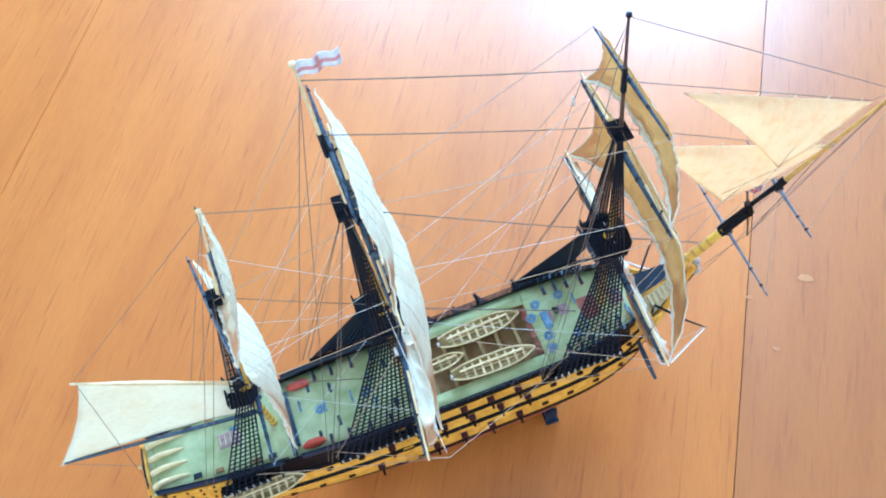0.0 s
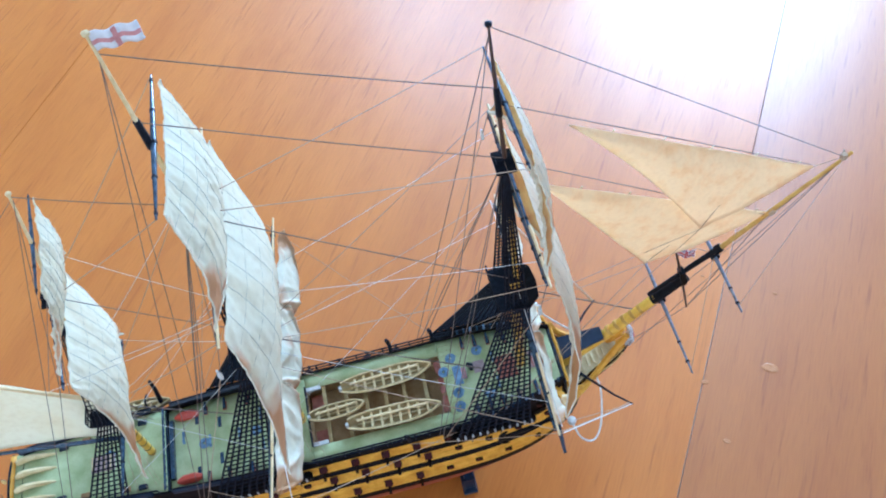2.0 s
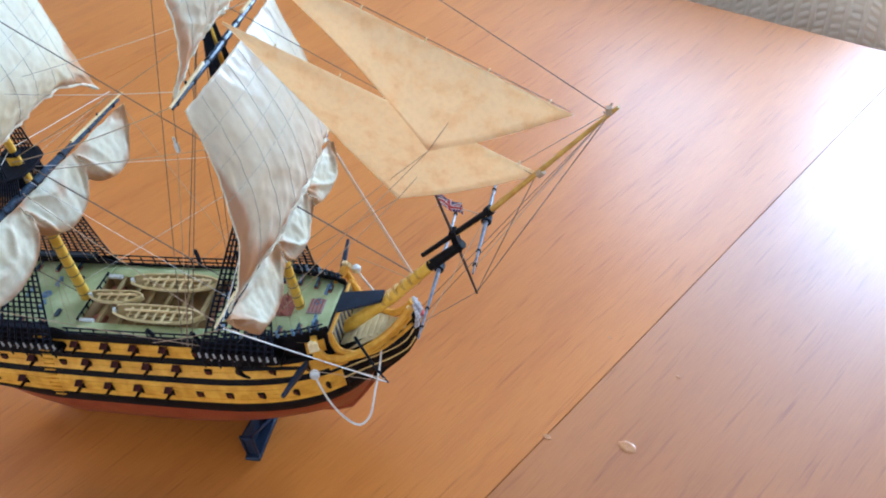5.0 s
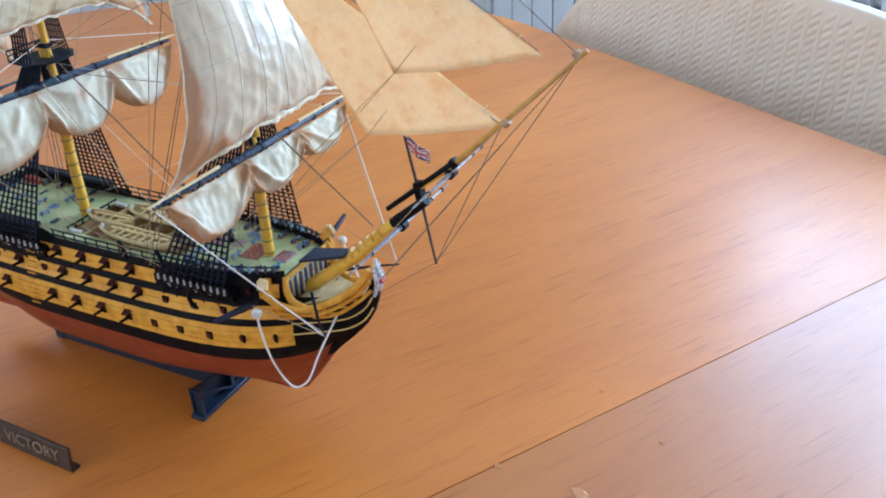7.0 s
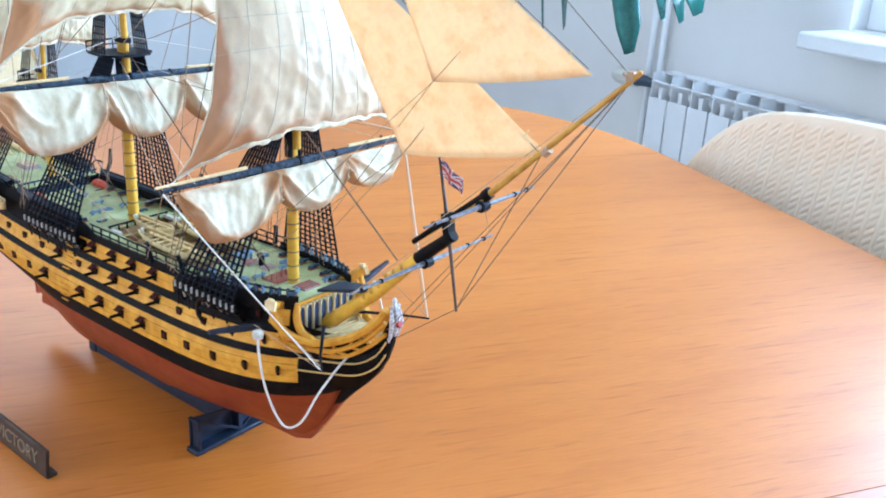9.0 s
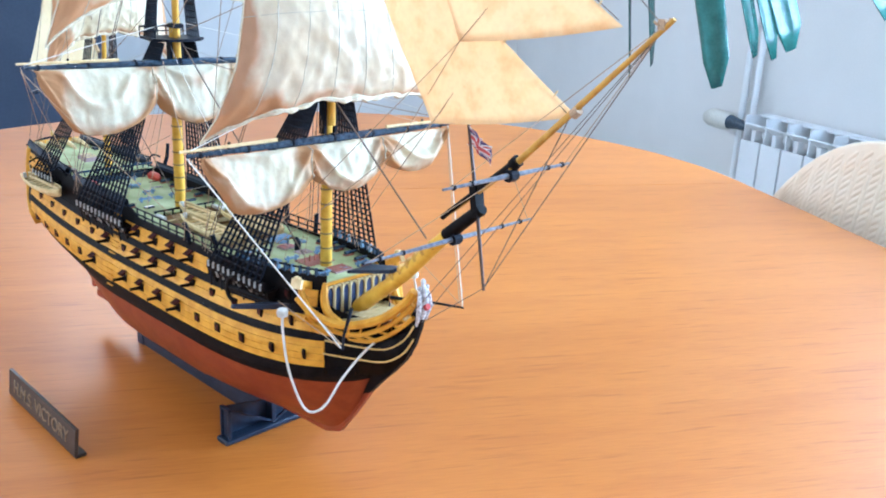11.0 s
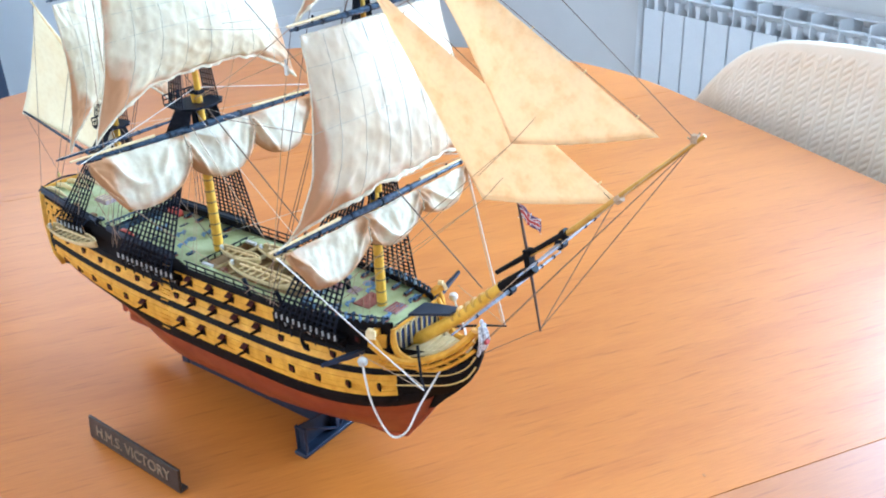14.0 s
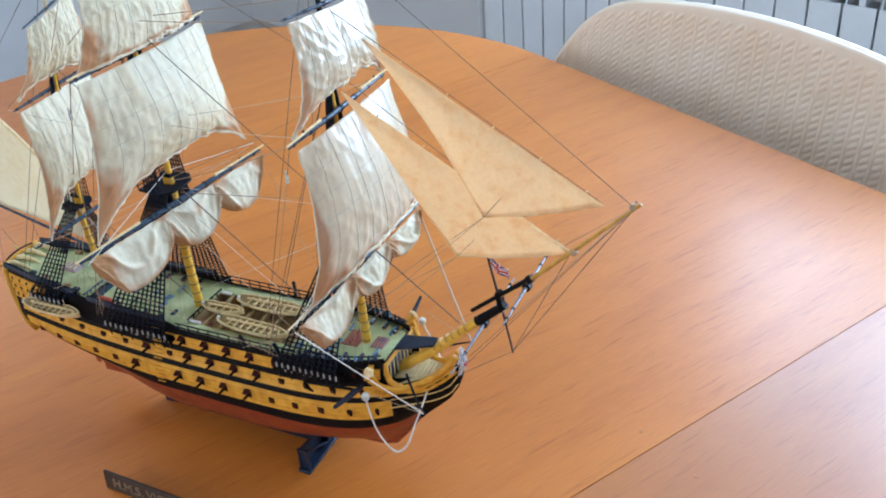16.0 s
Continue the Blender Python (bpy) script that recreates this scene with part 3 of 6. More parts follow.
WL = [(18, 1.6), (20, 5), (23, 14), (28, 23.5), (36, 31), (47, 36.5), (58, 38.8), (68, 39.2), (75, 38.8), (82, 36.8), (88, 34.4), (96, 32.4), (104, 31.2), (112, 30.4), (128, 28.5)]
STEM = [(18, 128), (20, 143), (24, 149), (36, 158), (50, 168), (62, 174), (75, 176), (90, 177), (128, 176)]
STERN = [(18, -122), (45, -130), (55, -136), (60, -145), (64, -151), (68, -154), (80, -160), (100, -168), (120, -175), (130, -178)]
RUN = [(18, 0.05), (30, 0.05), (45, 0.06), (55, 0.14), (60, 0.34), (63, 0.58), (75, 0.75), (90, 0.72), (110, 0.62), (128, 0.58)]


CUT = [(90, 177), (94, 170), (97, 158.5), (130, 158.5)]  # the bow ends at the beakhead bulkhead above the head rails


def sheer(x):
    return 4.5 * ((x - 20) / 190) ** 2 if x < 20 else 4.0 * ((x - 20) / 155) ** 2


def half(x, z):
    """The hull's half-breadth at x and at the height z of the plan without sheer."""
    w, fwd, aft = curve(z, WL), curve(z, STEM), curve(z, STERN)
    if x > 60:
        k = curve(z, [(18, 0.0), (30, 0.30), (58, 1.0)])
        p, q, s = lerp(1.6, 3.0, k), lerp(1.1, 1.75, k), lerp(20, 70, k)
        t = min(1.0, max(0.0, (x - s) / (fwd - s)))
        return w * max(0.0, 1 - t ** p) ** (1 / q)
    if x < -15:
        t = min(1.0, (-15 - x) / (-15 - aft))
        return w * (1 - (1 - curve(z, RUN)) * t ** curve(z, [(18, 1.1), (45, 1.5), (75, 2.0)]))
    return w


def lift(x, z):
    return z + sheer(x) * min(1.0, max(0.0, (z - 40) / 18))


def skin(x, z, side, off=0.0):
    return Vector((x, side * (half(x, z) + off), lift(x, z)))


def topline(x):
    """The height of the bulwark, without sheer."""
    return curve(x, [(-180, 113), (-120, 112.5), (-86, 112.5), (-82, 112), (-4, 112), (2, 108.2), (96, 108.2), (101, 110.5), (160, 111), (180, 111)])


ROWS_Z = [18, 20, 23, 28, 36, 47, 58, 63, 66.5, 73, 80, 83.5, 87.5, 91.5, 95.5, 100, 104.5]


def hull_shell():
    g, n = Geo(), 90
    cols = []
    for side in (-1, 1):
        for z in ROWS_Z + ["top", "in", "deck"]:
            row = []
            for i in range(n + 1):
                t = i / n
                zz = 106 if isinstance(z, str) else z
                a, f = curve(zz, STERN), min(curve(zz, STEM), curve(zz, CUT))
                u = 1 - (1 - t) ** 1.7 if t > 0.0 else 0.0
                x = lerp(a, f, u)
                if z == "top":
                    row.append(skin(x, topline(x), side))
                elif z == "in":
                    row.append(skin(x, topline(x), side, -min(1.3, half(x, 106))))
                elif z == "deck":
                    row.append(skin(x, 104, side, -min(1.3, half(x, 104))))
                else:
                    row.append(skin(x, z, side))
            cols.append(row if side < 0 else list(reversed(row)))
    m = len(ROWS_Z) + 3
    a, b = cols[:m], cols[m:]
    g.grid(a)
    g.grid(b)
    # transom and keel
    for i in range(m - 3):
        p, q = a[i], b[i]
        r, s = a[i + 1], b[i + 1]
        g.add([p[0], r[0], s[-1], q[-1]], [(0, 1, 2, 3)])
    g.grid([a[0], list(reversed(b[0]))])
    return g


hull = part("hull", hull_shell(), M_BLACK, ship, "black, ochre and red-brown painted hull", 40)
hull.data.materials.append(M_RED)
for p in hull.data.polygons:
    if max(hull.data.vertices[i].co.z for i in p.vertices) < 0.0605 + 0.001 * sheer(p.center.x * 1000) * 0.9:
        p.material_index = 1


def strip(zlo, zhi, xa, xb, side, off, n=70):
    """A plank band laid on the hull."""
    xs = [lerp(xa, xb, i / n) for i in range(n + 1)]
    g = Geo()
    rows = [[skin(x, zlo, side, -0.3) for x in xs], [skin(x, zlo, side, off) for x in xs], [skin(x, (zlo + zhi) / 2, side, off) for x in xs],
            [skin(x, zhi, side, off) for x in xs], [skin(x, zhi, side, -0.3) for x in xs]]
    g.grid(rows if side < 0 else [list(reversed(r)) for r in rows])
    for e in (0, n):
        idx = [r * (n + 1) + e for r in range(5)]
        g.f.append(tuple(idx))
    return g


for side in (-1, 1):
    for zlo, zhi, xb, cnt in ((66.5, 80.2, 161.5, 4), (84.0, 91.8, 161.5, 2), (96.0, 104.2, 156, 2)):
        for k in range(cnt):
            a, b = lerp(zlo, zhi, k / cnt), lerp(zlo, zhi, (k + 1) / cnt) - 0.22
            for xs, xe in (((-9, 80), (146, 156)) if zlo > 95 else ((curve((a + b) / 2, STERN) + 6, xb),)):
                part("strake", strip(a, b, xs, xe, side, 0.45 - 0.08 * (k % 2)), M_OCHRE, hull)
    for zlo, zhi, xe in ((62.0, 66.3, 171), (80.4, 83.8, 171), (92.0, 95.8, 158)):
        part("wale", strip(zlo, zhi, curve((zlo + zhi) / 2, STERN) + 5, xe, side, 0.75), M_BLACK, hull, "black painted wale")

# keel, stem and head of the bow
keel = Geo()
rows = []
for s in (-1.3, 1.3):
    rows.append([(x, s, z) for x, z in ((-122, 16), (100, 16.5), (138, 18.5), (149.5, 23), (161, 38), (172, 54))])
lower = [(-122, 21), (100, 21), (134, 23), (145, 28), (156, 41), (166, 54)]
keel.grid([rows[0], rows[1]])
keel.grid([[(x, -1.3, z) for x, z in lower], rows[0]])
keel.grid([rows[1], [(x, 1.3, z) for x, z in lower]])
part("keel", keel, M_RED, hull, "red-brown keel")
knee = Geo()
out = [(164, 50), (172, 54), (179, 62), (187, 70), (195, 79), (201, 89), (204.5, 99), (205.5, 108), (202, 110), (198, 102), (190, 93), (178, 86), (170, 81), (164, 78)]
knee.add([(x, -1.6 + (0.5 if x > 195 else 0), z) for x, z in out] + [(x, 1.6 - (0.5 if x > 195 else 0), z) for x, z in out],
         [tuple(range(len(out))), tuple(reversed(range(len(out), 2 * len(out))))] + [(i, (i + 1) % len(out), (i + 1) % len(out) + len(out), i + len(out)) for i in range(len(out))])
part("cutwater", knee, M_BLACK, hull, "black cutwater under the figurehead", 25)


def smooth_path(pts, n=24):
    """A soft curve through the points."""
    pts, out = [Vector(p) for p in pts], []
    for k in range(n + 1):
        t = k / n * (len(pts) - 1)
        i = min(int(t), len(pts) - 2)
        a, b, c, d = pts[max(i - 1, 0)], pts[i], pts[i + 1], pts[min(i + 2, len(pts) - 1)]
        f = t - i
        out.append(0.5 * ((2 * b) + (c - a) * f + (2 * a - 5 * b + 4 * c - d) * f * f + (3 * b - a - 3 * c + d) * f ** 3))
    return out


for s in (-1, 1):
    # cheeks with gold mouldings, and the three head rails with their timbers
    for za, zb, zc in ((72.5, 73.5, 80), (79, 80, 86.5)):
        path = smooth_path([(161.8, s * (half(161.8, za + 4) + 1.2), za + 5), (172, s * 12.6, zb + 2), (184, s * 4.2, zb + 2), (195, s * 2.4, zc + 3), (201, s * 1.7, zc + 12)])
        part("gold_moulding", Geo().tube(path, 0.5, 6), M_BRASS, hull, "thin gold moulding")
    side_plate = Geo()
    top = smooth_path([(161.6, s * (half(161.6, 86) + 0.6), 88), (170, s * 14, 88), (184, s * 5, 88), (198, s * 2, 95)])
    bot = smooth_path([(161.6, s * (half(161.6, 67) + 0.6), 66), (170, s * 9, 66), (182, s * 2, 68), (197, s * 1.4, 82)])
    side_plate.grid([bot, top] if s < 0 else [top, bot])
    thick(part("head_cheek", side_plate, M_BLACK, hull), 0.0008)
    rails = [smooth_path([(154, s * 31, 106), (161, s * 26, 97.5), (172, s * 18, 94), (186, s * 9, 99), (197, s * 4.2, 109), (202, s * 3, 116)]),
             smooth_path([(156, s * 29, 95), (164, s * 20, 89.5), (176, s * 12, 89), (190, s * 5.4, 97), (201, s * 2.6, 109)]),
             smooth_path([(158, s * 27, 90), (167, s * 15, 85.5), (180, s * 8, 86), (192, s * 3.8, 94), (201, s * 2.2, 103)])]
    for r, rad in zip(rails, (2.1, 1.25, 1.1)):
        part("head_rail", Geo().tube(r, rad, 7), M_OCHRE, hull)
    for t in (0.30, 0.42, 0.54, 0.65, 0.76, 0.86):
        k = int(t * 24)
        part("head_timber", Geo().tube([rails[0][k], rails[1][k], rails[2][min(24, k + 1)]], 0.7, 5), M_OCHRE, hull)

head_deck = Geo()
edge = [(160, 19), (168, 15.5), (178, 10.5), (188, 6.0), (197, 2.8)]
n = 2 * len(edge)
ring = [(x, -y) for x, y in edge] + [(x, y) for x, y in reversed(edge)]
head_deck.add([(x, y, 92.6 + (x - 160) * 0.2) for x, y in ring] + [(x, y, 93.5 + (x - 160) * 0.2) for x, y in ring],
              [tuple(reversed(range(n))), tuple(range(n, 2 * n))] + [(i, (i + 1) % n, (i + 1) % n + n, i + n) for i in range(n)])
part("head_deck", head_deck, M_HEAD, hull, "beige head platform", 20)
grat = Geo()
for k in range(9):
    x = 163 + k * 3.6
    w = 13 - k * 1.25
    grat.box((x, 0, 94 + k * 0.8), (1.5, 2 * w, 0.9))
for w in (-9, -4.5, 0, 4.5, 9):
    grat.box((171, w, 95.2), (20 - abs(w), 0.8, 0.9), Euler((0, radians(-8), 0)).to_matrix())
part("head_grating", grat, M_HEAD, hull, "beige slatted head grating")

fig = Geo()
fig.tube([(201, 0, 90), (203.6, 0, 97), (204.6, 0, 103), (204.2, 0, 108), (203, 0, 111)], [1.4, 2.0, 2.1, 1.6, 0.7], 9)
for y in (-2.6, 2.6):
    fig.tube([(203.2, y, 93), (205, y * 1.3, 100), (204.4, y * 1.1, 105), (203.4, y * 0.9, 108)], [0.8, 1.3, 1.0, 0.6], 7)
    fig.turned([(0.3, 0), (1.0, 0.7), (1.0, 1.6), (0.3, 2.4)], (203.6, y * 0.9, 107.6), 8)
fig.turned([(0.3, 0), (1.2, 0.8), (1.2, 1.9), (0.4, 2.9)], (203.4, 0, 110.2), 9)
fig.v = [(x + 0.8, y, z + 9) for x, y, z in fig.v]
part("figurehead", fig, M_FIGURE, ship, "white and pink carved figurehead, plainly shaped")
part("shield", Geo().tube([(206.8, 0, 109.5), (208, 0, 110)], [1.9, 1.4], 9), M_FLAGR, ship, "red shield of the figurehead")

# beakhead bulkhead: dark blue panels between ochre pilasters
bh = Geo().box((158.6, 0, 102), (1.6, 40, 17))
part("beakhead_bulkhead", bh, M_NAVY, hull, "navy panelled bulkhead")
for y in np.linspace(-19, 19, 9):
    part("pilaster", Geo().tube([(160.0, y, 95), (160.0, y, 109.5)], 0.85, 6), M_HEAD, hull, "cream pilaster")
for y in np.linspace(-19, 19, 9)[:-1] + 2.375:
    part("panel", Geo().box((159.6, y, 101.5), (0.7, 2.9, 12.0)), M_PANEL, hull, "deep blue panel")
    part("panel_arch", Geo().tube(smooth_path([(160.1, y - 2.0, 106.4), (160.1, y - 1.2, 108.4), (160.1, y, 109.0), (160.1, y + 1.2, 108.4), (160.1, y + 2.0, 106.4)], 8), 0.5, 5), M_HEAD, hull)
part("bulkhead_rail", Geo().tube([(160, -20.5, 110.6), (160, 20.5, 110.6)], 1.0, 6), M_OCHRE, hull)
slab_g = Geo()
slab_g.add([(161, -7.5, 114.0), (187, -4.2, 120.4), (187, 4.2, 120.4), (161, 7.5, 114.0), (161, -7.5, 115.4), (187, -4.2, 122.2), (187, 4.2, 122.2), (161, 7.5, 115.4)],
           [(0, 3, 2, 1), (4, 5, 6, 7), (0, 1, 5, 4), (1, 2, 6, 5), (2, 3, 7, 6), (3, 0, 4, 7)])
part("marine_walk", slab_g, M_NAVY, hull, "dark navy platform over the head", 20)

# ---- decks ----


def deck_sheet(xa, xb, z, cut=None, inset=1.2, n=40):
    g = Geo()
    xs = [lerp(xa, xb, i / n) for i in range(n + 1)]
    rows = []
    for x in xs:
        w = max(0.5, half(x, 105) - inset)
        zz = lift(x, z)
        rows.append([(x, w * t, zz + 0.7 * (1 - t * t)) for t in (-1, -0.75, -0.5, -0.25, 0, 0.25, 0.5, 0.75, 1)])
    if cut is None:
        g.grid(rows)
    return g


def deck_with_well(x0, x1, wa, wb, wy, z):
    g = Geo()
    for a, b in ((x0, wa), (wb, x1)):
        h = deck_sheet(a, b, z)
        g.add(h.v, h.f)
    for s in (-1, 1):
        rows = []
        for i in range(25):
            x = lerp(wa, wb, i / 24)
            w = half(x, 105) - 1.2
            zz = lift(x, z)
            rows.append([(x, s * wy, zz + 0.5), (x, s * lerp(wy, w, 0.5), zz + 0.3), (x, s * w, zz)])
        g.grid(rows if s > 0 else [list(reversed(r)) for r in rows])
    return g


DECK = 106.0
deck = part("main_deck", deck_with_well(-84, 157, 3, 88, 19.5, DECK), M_DECK, ship, "pale green-grey planked deck")
thick(deck, 0.0008, -1)
poop = part("poop_deck", deck_sheet(-175, -84, 111.0), M_DECK, ship, "pale green-grey poop deck")
thick(poop, 0.0008, -1)
part("poop_front", Geo().box((-84, 0, 108.6), (1.4, 56, 6.4)), M_NAVY, ship)
for y in np.linspace(-24, 24, 13):
    part("poop_baluster", Geo().tube([(-84.4, y, 111.5), (-84.4, y, 116)], 0.45, 5), M_SLATE, ship)
part("poop_rail", Geo().tube([(-84.4, -27, 116.2), (-84.4, 27, 116.2)], 0.7, 6), M_SLATE, ship)
well = Geo().box((45.5, 0, 97.5), (85, 40, 1))
for s in (-1, 1):
    well.box((45.5, s * 19.9, 102), (85, 0.8, 8.5))
for x in (3.2, 87.8):
    well.box((x, 0, 102), (0.8, 39, 8.5))
part("waist_well", well, M_WELL, ship, "drab sunken waist deck")
for x in (14, 27, 39, 51, 63, 76):
    part("skid_beam", Geo().box((x, 0, 105.6), (2.2, 39, 1.8)), M_BOATIN, ship)
for s in (-1, 1):
    part("hatch", Geo().box((9, s * 12, 100), (8, 9, 3)), M_DKRED, ship, "red-brown hatch")
    part("coaming", Geo().box((8, s * 18.5, 107.4), (9, 2.4, 1.8)), M_IVORY, ship, "pale coaming")
part("well_rail", Geo().tube([(3, -20, 109.5), (3, 20, 109.5)], 0.6, 6), M_NET, ship)
for y in np.linspace(-19, 19, 8):
    part("well_post", Geo().tube([(3, y, 106), (3, y, 109.5)], 0.5, 5), M_NET, ship)

# deck planking seams as thin dark strips
for k in range(-7, 8):
    y = k * 3.6
    for a, b in ((-83, 2), (89, 150)):
        if abs(y) < 26:
            part("deck_seam", Geo().box(((a + b) / 2, y, lift((a + b) / 2, DECK) + 0.74 - 0.7 * (y / 30) ** 2), (b - a, 0.16, 0.10)), M_WAIST, ship)

# waist hammock rails with stanchions
for s in (-1, 1):
    for z in (110.5, 113.8):
        part("waist_rail", Geo().tube([(x, s * (half(x, 105) - 0.4), lift(x, z)) for x in np.linspace(2, 100, 14)], 0.5, 6), M_NET, ship)
    for x in np.linspace(4, 98, 12):
        part("stanchion", Geo().tube([(x, s * (half(x, 105) - 0.4), 107), (x, s * (half(x, 105) - 0.4), lift(x, 114.2))], 0.45, 5), M_NET, ship)
    for xa, xb, zt in ((-80, -8, 116.0), (-172, -88, 117.5)):
        part("bulwark_rail", Geo().tube([(x, s * (half(x, 110) - 0.5), lift(x, zt)) for x in np.linspace(xa, xb, 16)], 0.55, 6), M_NET, ship)
        for x in np.linspace(xa, xb, 12):
            part("stanchion", Geo().tube([(x, s * (half(x, 110) - 0.5), lift(x, zt - 5)), (x, s * (half(x, 110) - 0.5), lift(x, zt))], 0.4, 5), M_NET, ship)

# ---- stern ----
st = Geo()
prof = [(62, -151.5, 27.0), (70, -155.5, 29), (80, -161, 27.5), (92, -166, 25), (102, -169.7, 22.5), (110, -172.5, 20), (115, -174.5, 17.5)]
st.grid([[(x - 2.2, y * w, z + sheer(-165)) for y in (-1, -0.66, -0.33, 0, 0.33, 0.66, 1)] for z, x, w in prof])
thick(part("stern_gallery", st, M_OCHRE, ship, "ochre stern with window rows"), 0.0015)
for row, (z, x, w) in enumerate(((76, -158.8, 28), (88, -164.2, 26), (100, -169, 23.2))):
    for k in range(-4, 5):
        part("stern_window", Geo().box((x - 3.0, k * w * 0.21, z + sheer(-165)), (0.8, 3.6, 5.6)), M_PORT, ship)
    part("gallery_rail", Geo().box((x - 3.0 + 0.4, 0, z - 4.6 + sheer(-165)), (1.6, 2 * w, 1.0)), M_BRASS, ship)
part("taffrail", Geo().tube([(-176.5, y, 120.5 - 3.5 * abs(y / 18) ** 2 + 0.5) for y in np.linspace(-19, 19, 11)], 0.7, 6), M_NET, ship)
part("lantern", Geo().turned([(0.3, 0), (1.0, 0.8), (1.2, 3), (0.7, 4.4), (0.2, 5.4)], (-178, 0, 121), 8), M_BRASS, ship, "brass stern lantern")
part("rudder", Geo().box((-128.5, 0, 34), (3.4, 1.8, 26)), M_RED, ship)

# ---- gun ports ----
lid_m = Geo().box((0, -1.6, 3.4), (4.6, 4.0, 0.6), Euler((radians(28), 0, 0)).to_matrix()).mesh("gunport_lid")
rec_m = Geo().box((0, 0.1, 0), (4.4, 1.2, 4.4)).mesh("gunport")
shut_m = Geo().box((0, -0.55, 0), (2.9, 0.5, 2.9)).mesh("closed_lid")
gun_m = Geo().tube([(0, 0.5, -0.3), (0, -3.4, -0.1), (0, -6.2, 0.05), (0, -6.6, 0.05), (0, -7.0, 0.05)], [1.15, 0.95, 0.8, 1.1, 0.9], 9).mesh("cannon")


def gunport(x, z, side, is_open):
    p = skin(x, z, side, 0.4)
    dy = (half(x + 2, z) - half(x - 2, z)) / 4
    yaw = math.degrees(math.atan(-dy)) * 1.0
    m = Matrix.Translation(p * 0.001) @ pose(0, 0, 0, 0, 0, -yaw if side < 0 else 180 + yaw)
    rec = part("gunport", rec_m, M_PORT, ship, at=m)
    if is_open:
        part("lid", lid_m, M_LID, rec, "dark red raised lid")
        part("cannon", gun_m, M_PORT, rec, "black cannon barrel")
    else:
        part("lid", shut_m, M_LID, rec, "dark red shut lid")


LOWX = [-137, -117.5, -98, -78.5, -58.5, -38, 1, 20.5, 40, 60, 79, 97.5, 116.5, 136, 153]
MIDX = [-134, -112, -90.5, -69, -47.5, -27, -7, 9.5, 29, 49, 68, 87, 106, 125, 144]
UPX = [6, 25.5, 44, 63, 82, 120, 140]
for s in (-1, 1):
    for x in LOWX:
        gunport(x, 73.2, s, x in (-38, 1, 20.5, 40, 60))
    for x in MIDX:
        gunport(x, 87.8, s, x in (9.5, 29, 49, 68, -27))
    for x in UPX:
        gunport(x, 100.0, s, x in (6, 25.5, 44, 63))
# steps and entry port
for s in (-1, 1):
    for z in np.arange(64, 106, 3.2):
        part("side_step", Geo().box((-17, s * (half(-17, z) + 0.9), lift(-17, z)), (7, 1.2, 0.6)), M_OCHRE, hull)

# folded cream awnings lying on the poop by the taffrail, and lashings
for y in (-14, -5, 4, 13):
    part("folded_awning", Geo().tube(smooth_path([(-174, y, 117.6), (-167, y + 1, 118.6), (-158, y + 1.5, 117.0), (-150, y + 1, 115.9)], 10), [1.5, 2.0, 2.1, 2.0, 1.9, 1.8, 1.7, 1.5, 1.2, 0.9, 0.5], 7), M_BOAT, ship, "cream folded awning")

# quarter-gallery sides: ochre planking with three rows of small windows
for s in (-1, 1):
    for zlo, zhi, xb in ((92.4, 97.6, -132), (98.2, 103.4, -129), (104.0, 109.4, -127)):
        xa = curve((zlo + zhi) / 2, STERN) + 2
        part("gallery_plank", strip(zlo, zhi, xa, xb, s, 0.95, 24), M_OCHRE, hull)
        for k in range(5):
            x = lerp(xa + 4, xb - 4, k / 4)
            part("gallery_light", Geo().box((x, s * (half(x, zlo + 2.6) + 1.0), lift(x, zlo + 2.6)), (1.5, 0.7, 2.3)), M_PORT, hull)

# timberheads along the forecastle and quarterdeck bulwarks
for s in (-1, 1):
    for x in np.linspace(103, 154, 13):
        part("timberhead", Geo().box((x, s * (half(x, 106) - 1.0), lift(x, 112.4)), (1.5, 1.5, 4.2), None, 0.8), M_SLATE if int(x) % 3 else M_BLUE, ship)
    part("forecastle_rail", Geo().tube([(x, s * (half(x, 106) - 1.0), lift(x, 113.6)) for x in np.linspace(101, 157, 12)], 0.55, 6), M_NET, ship)
    for xa, xb, za in ((-80, -9, 112.2), (-172, -92, 113.0)):
        rows = [[(x, s * (half(x, 110) + dy - 0.2), lift(x, za) + dz) for dy, dz in ((-1.4, 0), (-1.6, 2.2), (-0.6, 3.6), (0.6, 3.6), (1.4, 2.2), (1.2, 0))] for x in np.linspace(xa, xb, 24)]
        part("hammock_netting", Geo().grid(rows if s > 0 else [list(reversed(r)) for r in rows], True), M_NAVY, ship, "dark rolled hammock netting")
for k in range(4):
    part("gangway_slat", Geo().box((86.4, -10 + k * 6.4, 106.9), (3.4, 4.6, 0.6)), M_DKRED, ship)
part("grating_hatch", Geo().box((146, 0, 110.0), (9, 11, 1.6)), M_MAUVE, ship, "mauve-grey deck hatch")
for k in range(4):
    part("hatch_bar", Geo().box((142.9 + k * 2.1, 0, 111.1), (0.7, 10, 0.6)), M_DKRED, ship)
for k in range(4):
    part("hatch_bar", Geo().box((96.5 + k * 1.7, 3, 109.5), (0.6, 7.5, 0.5)), M_FLAGP, ship)
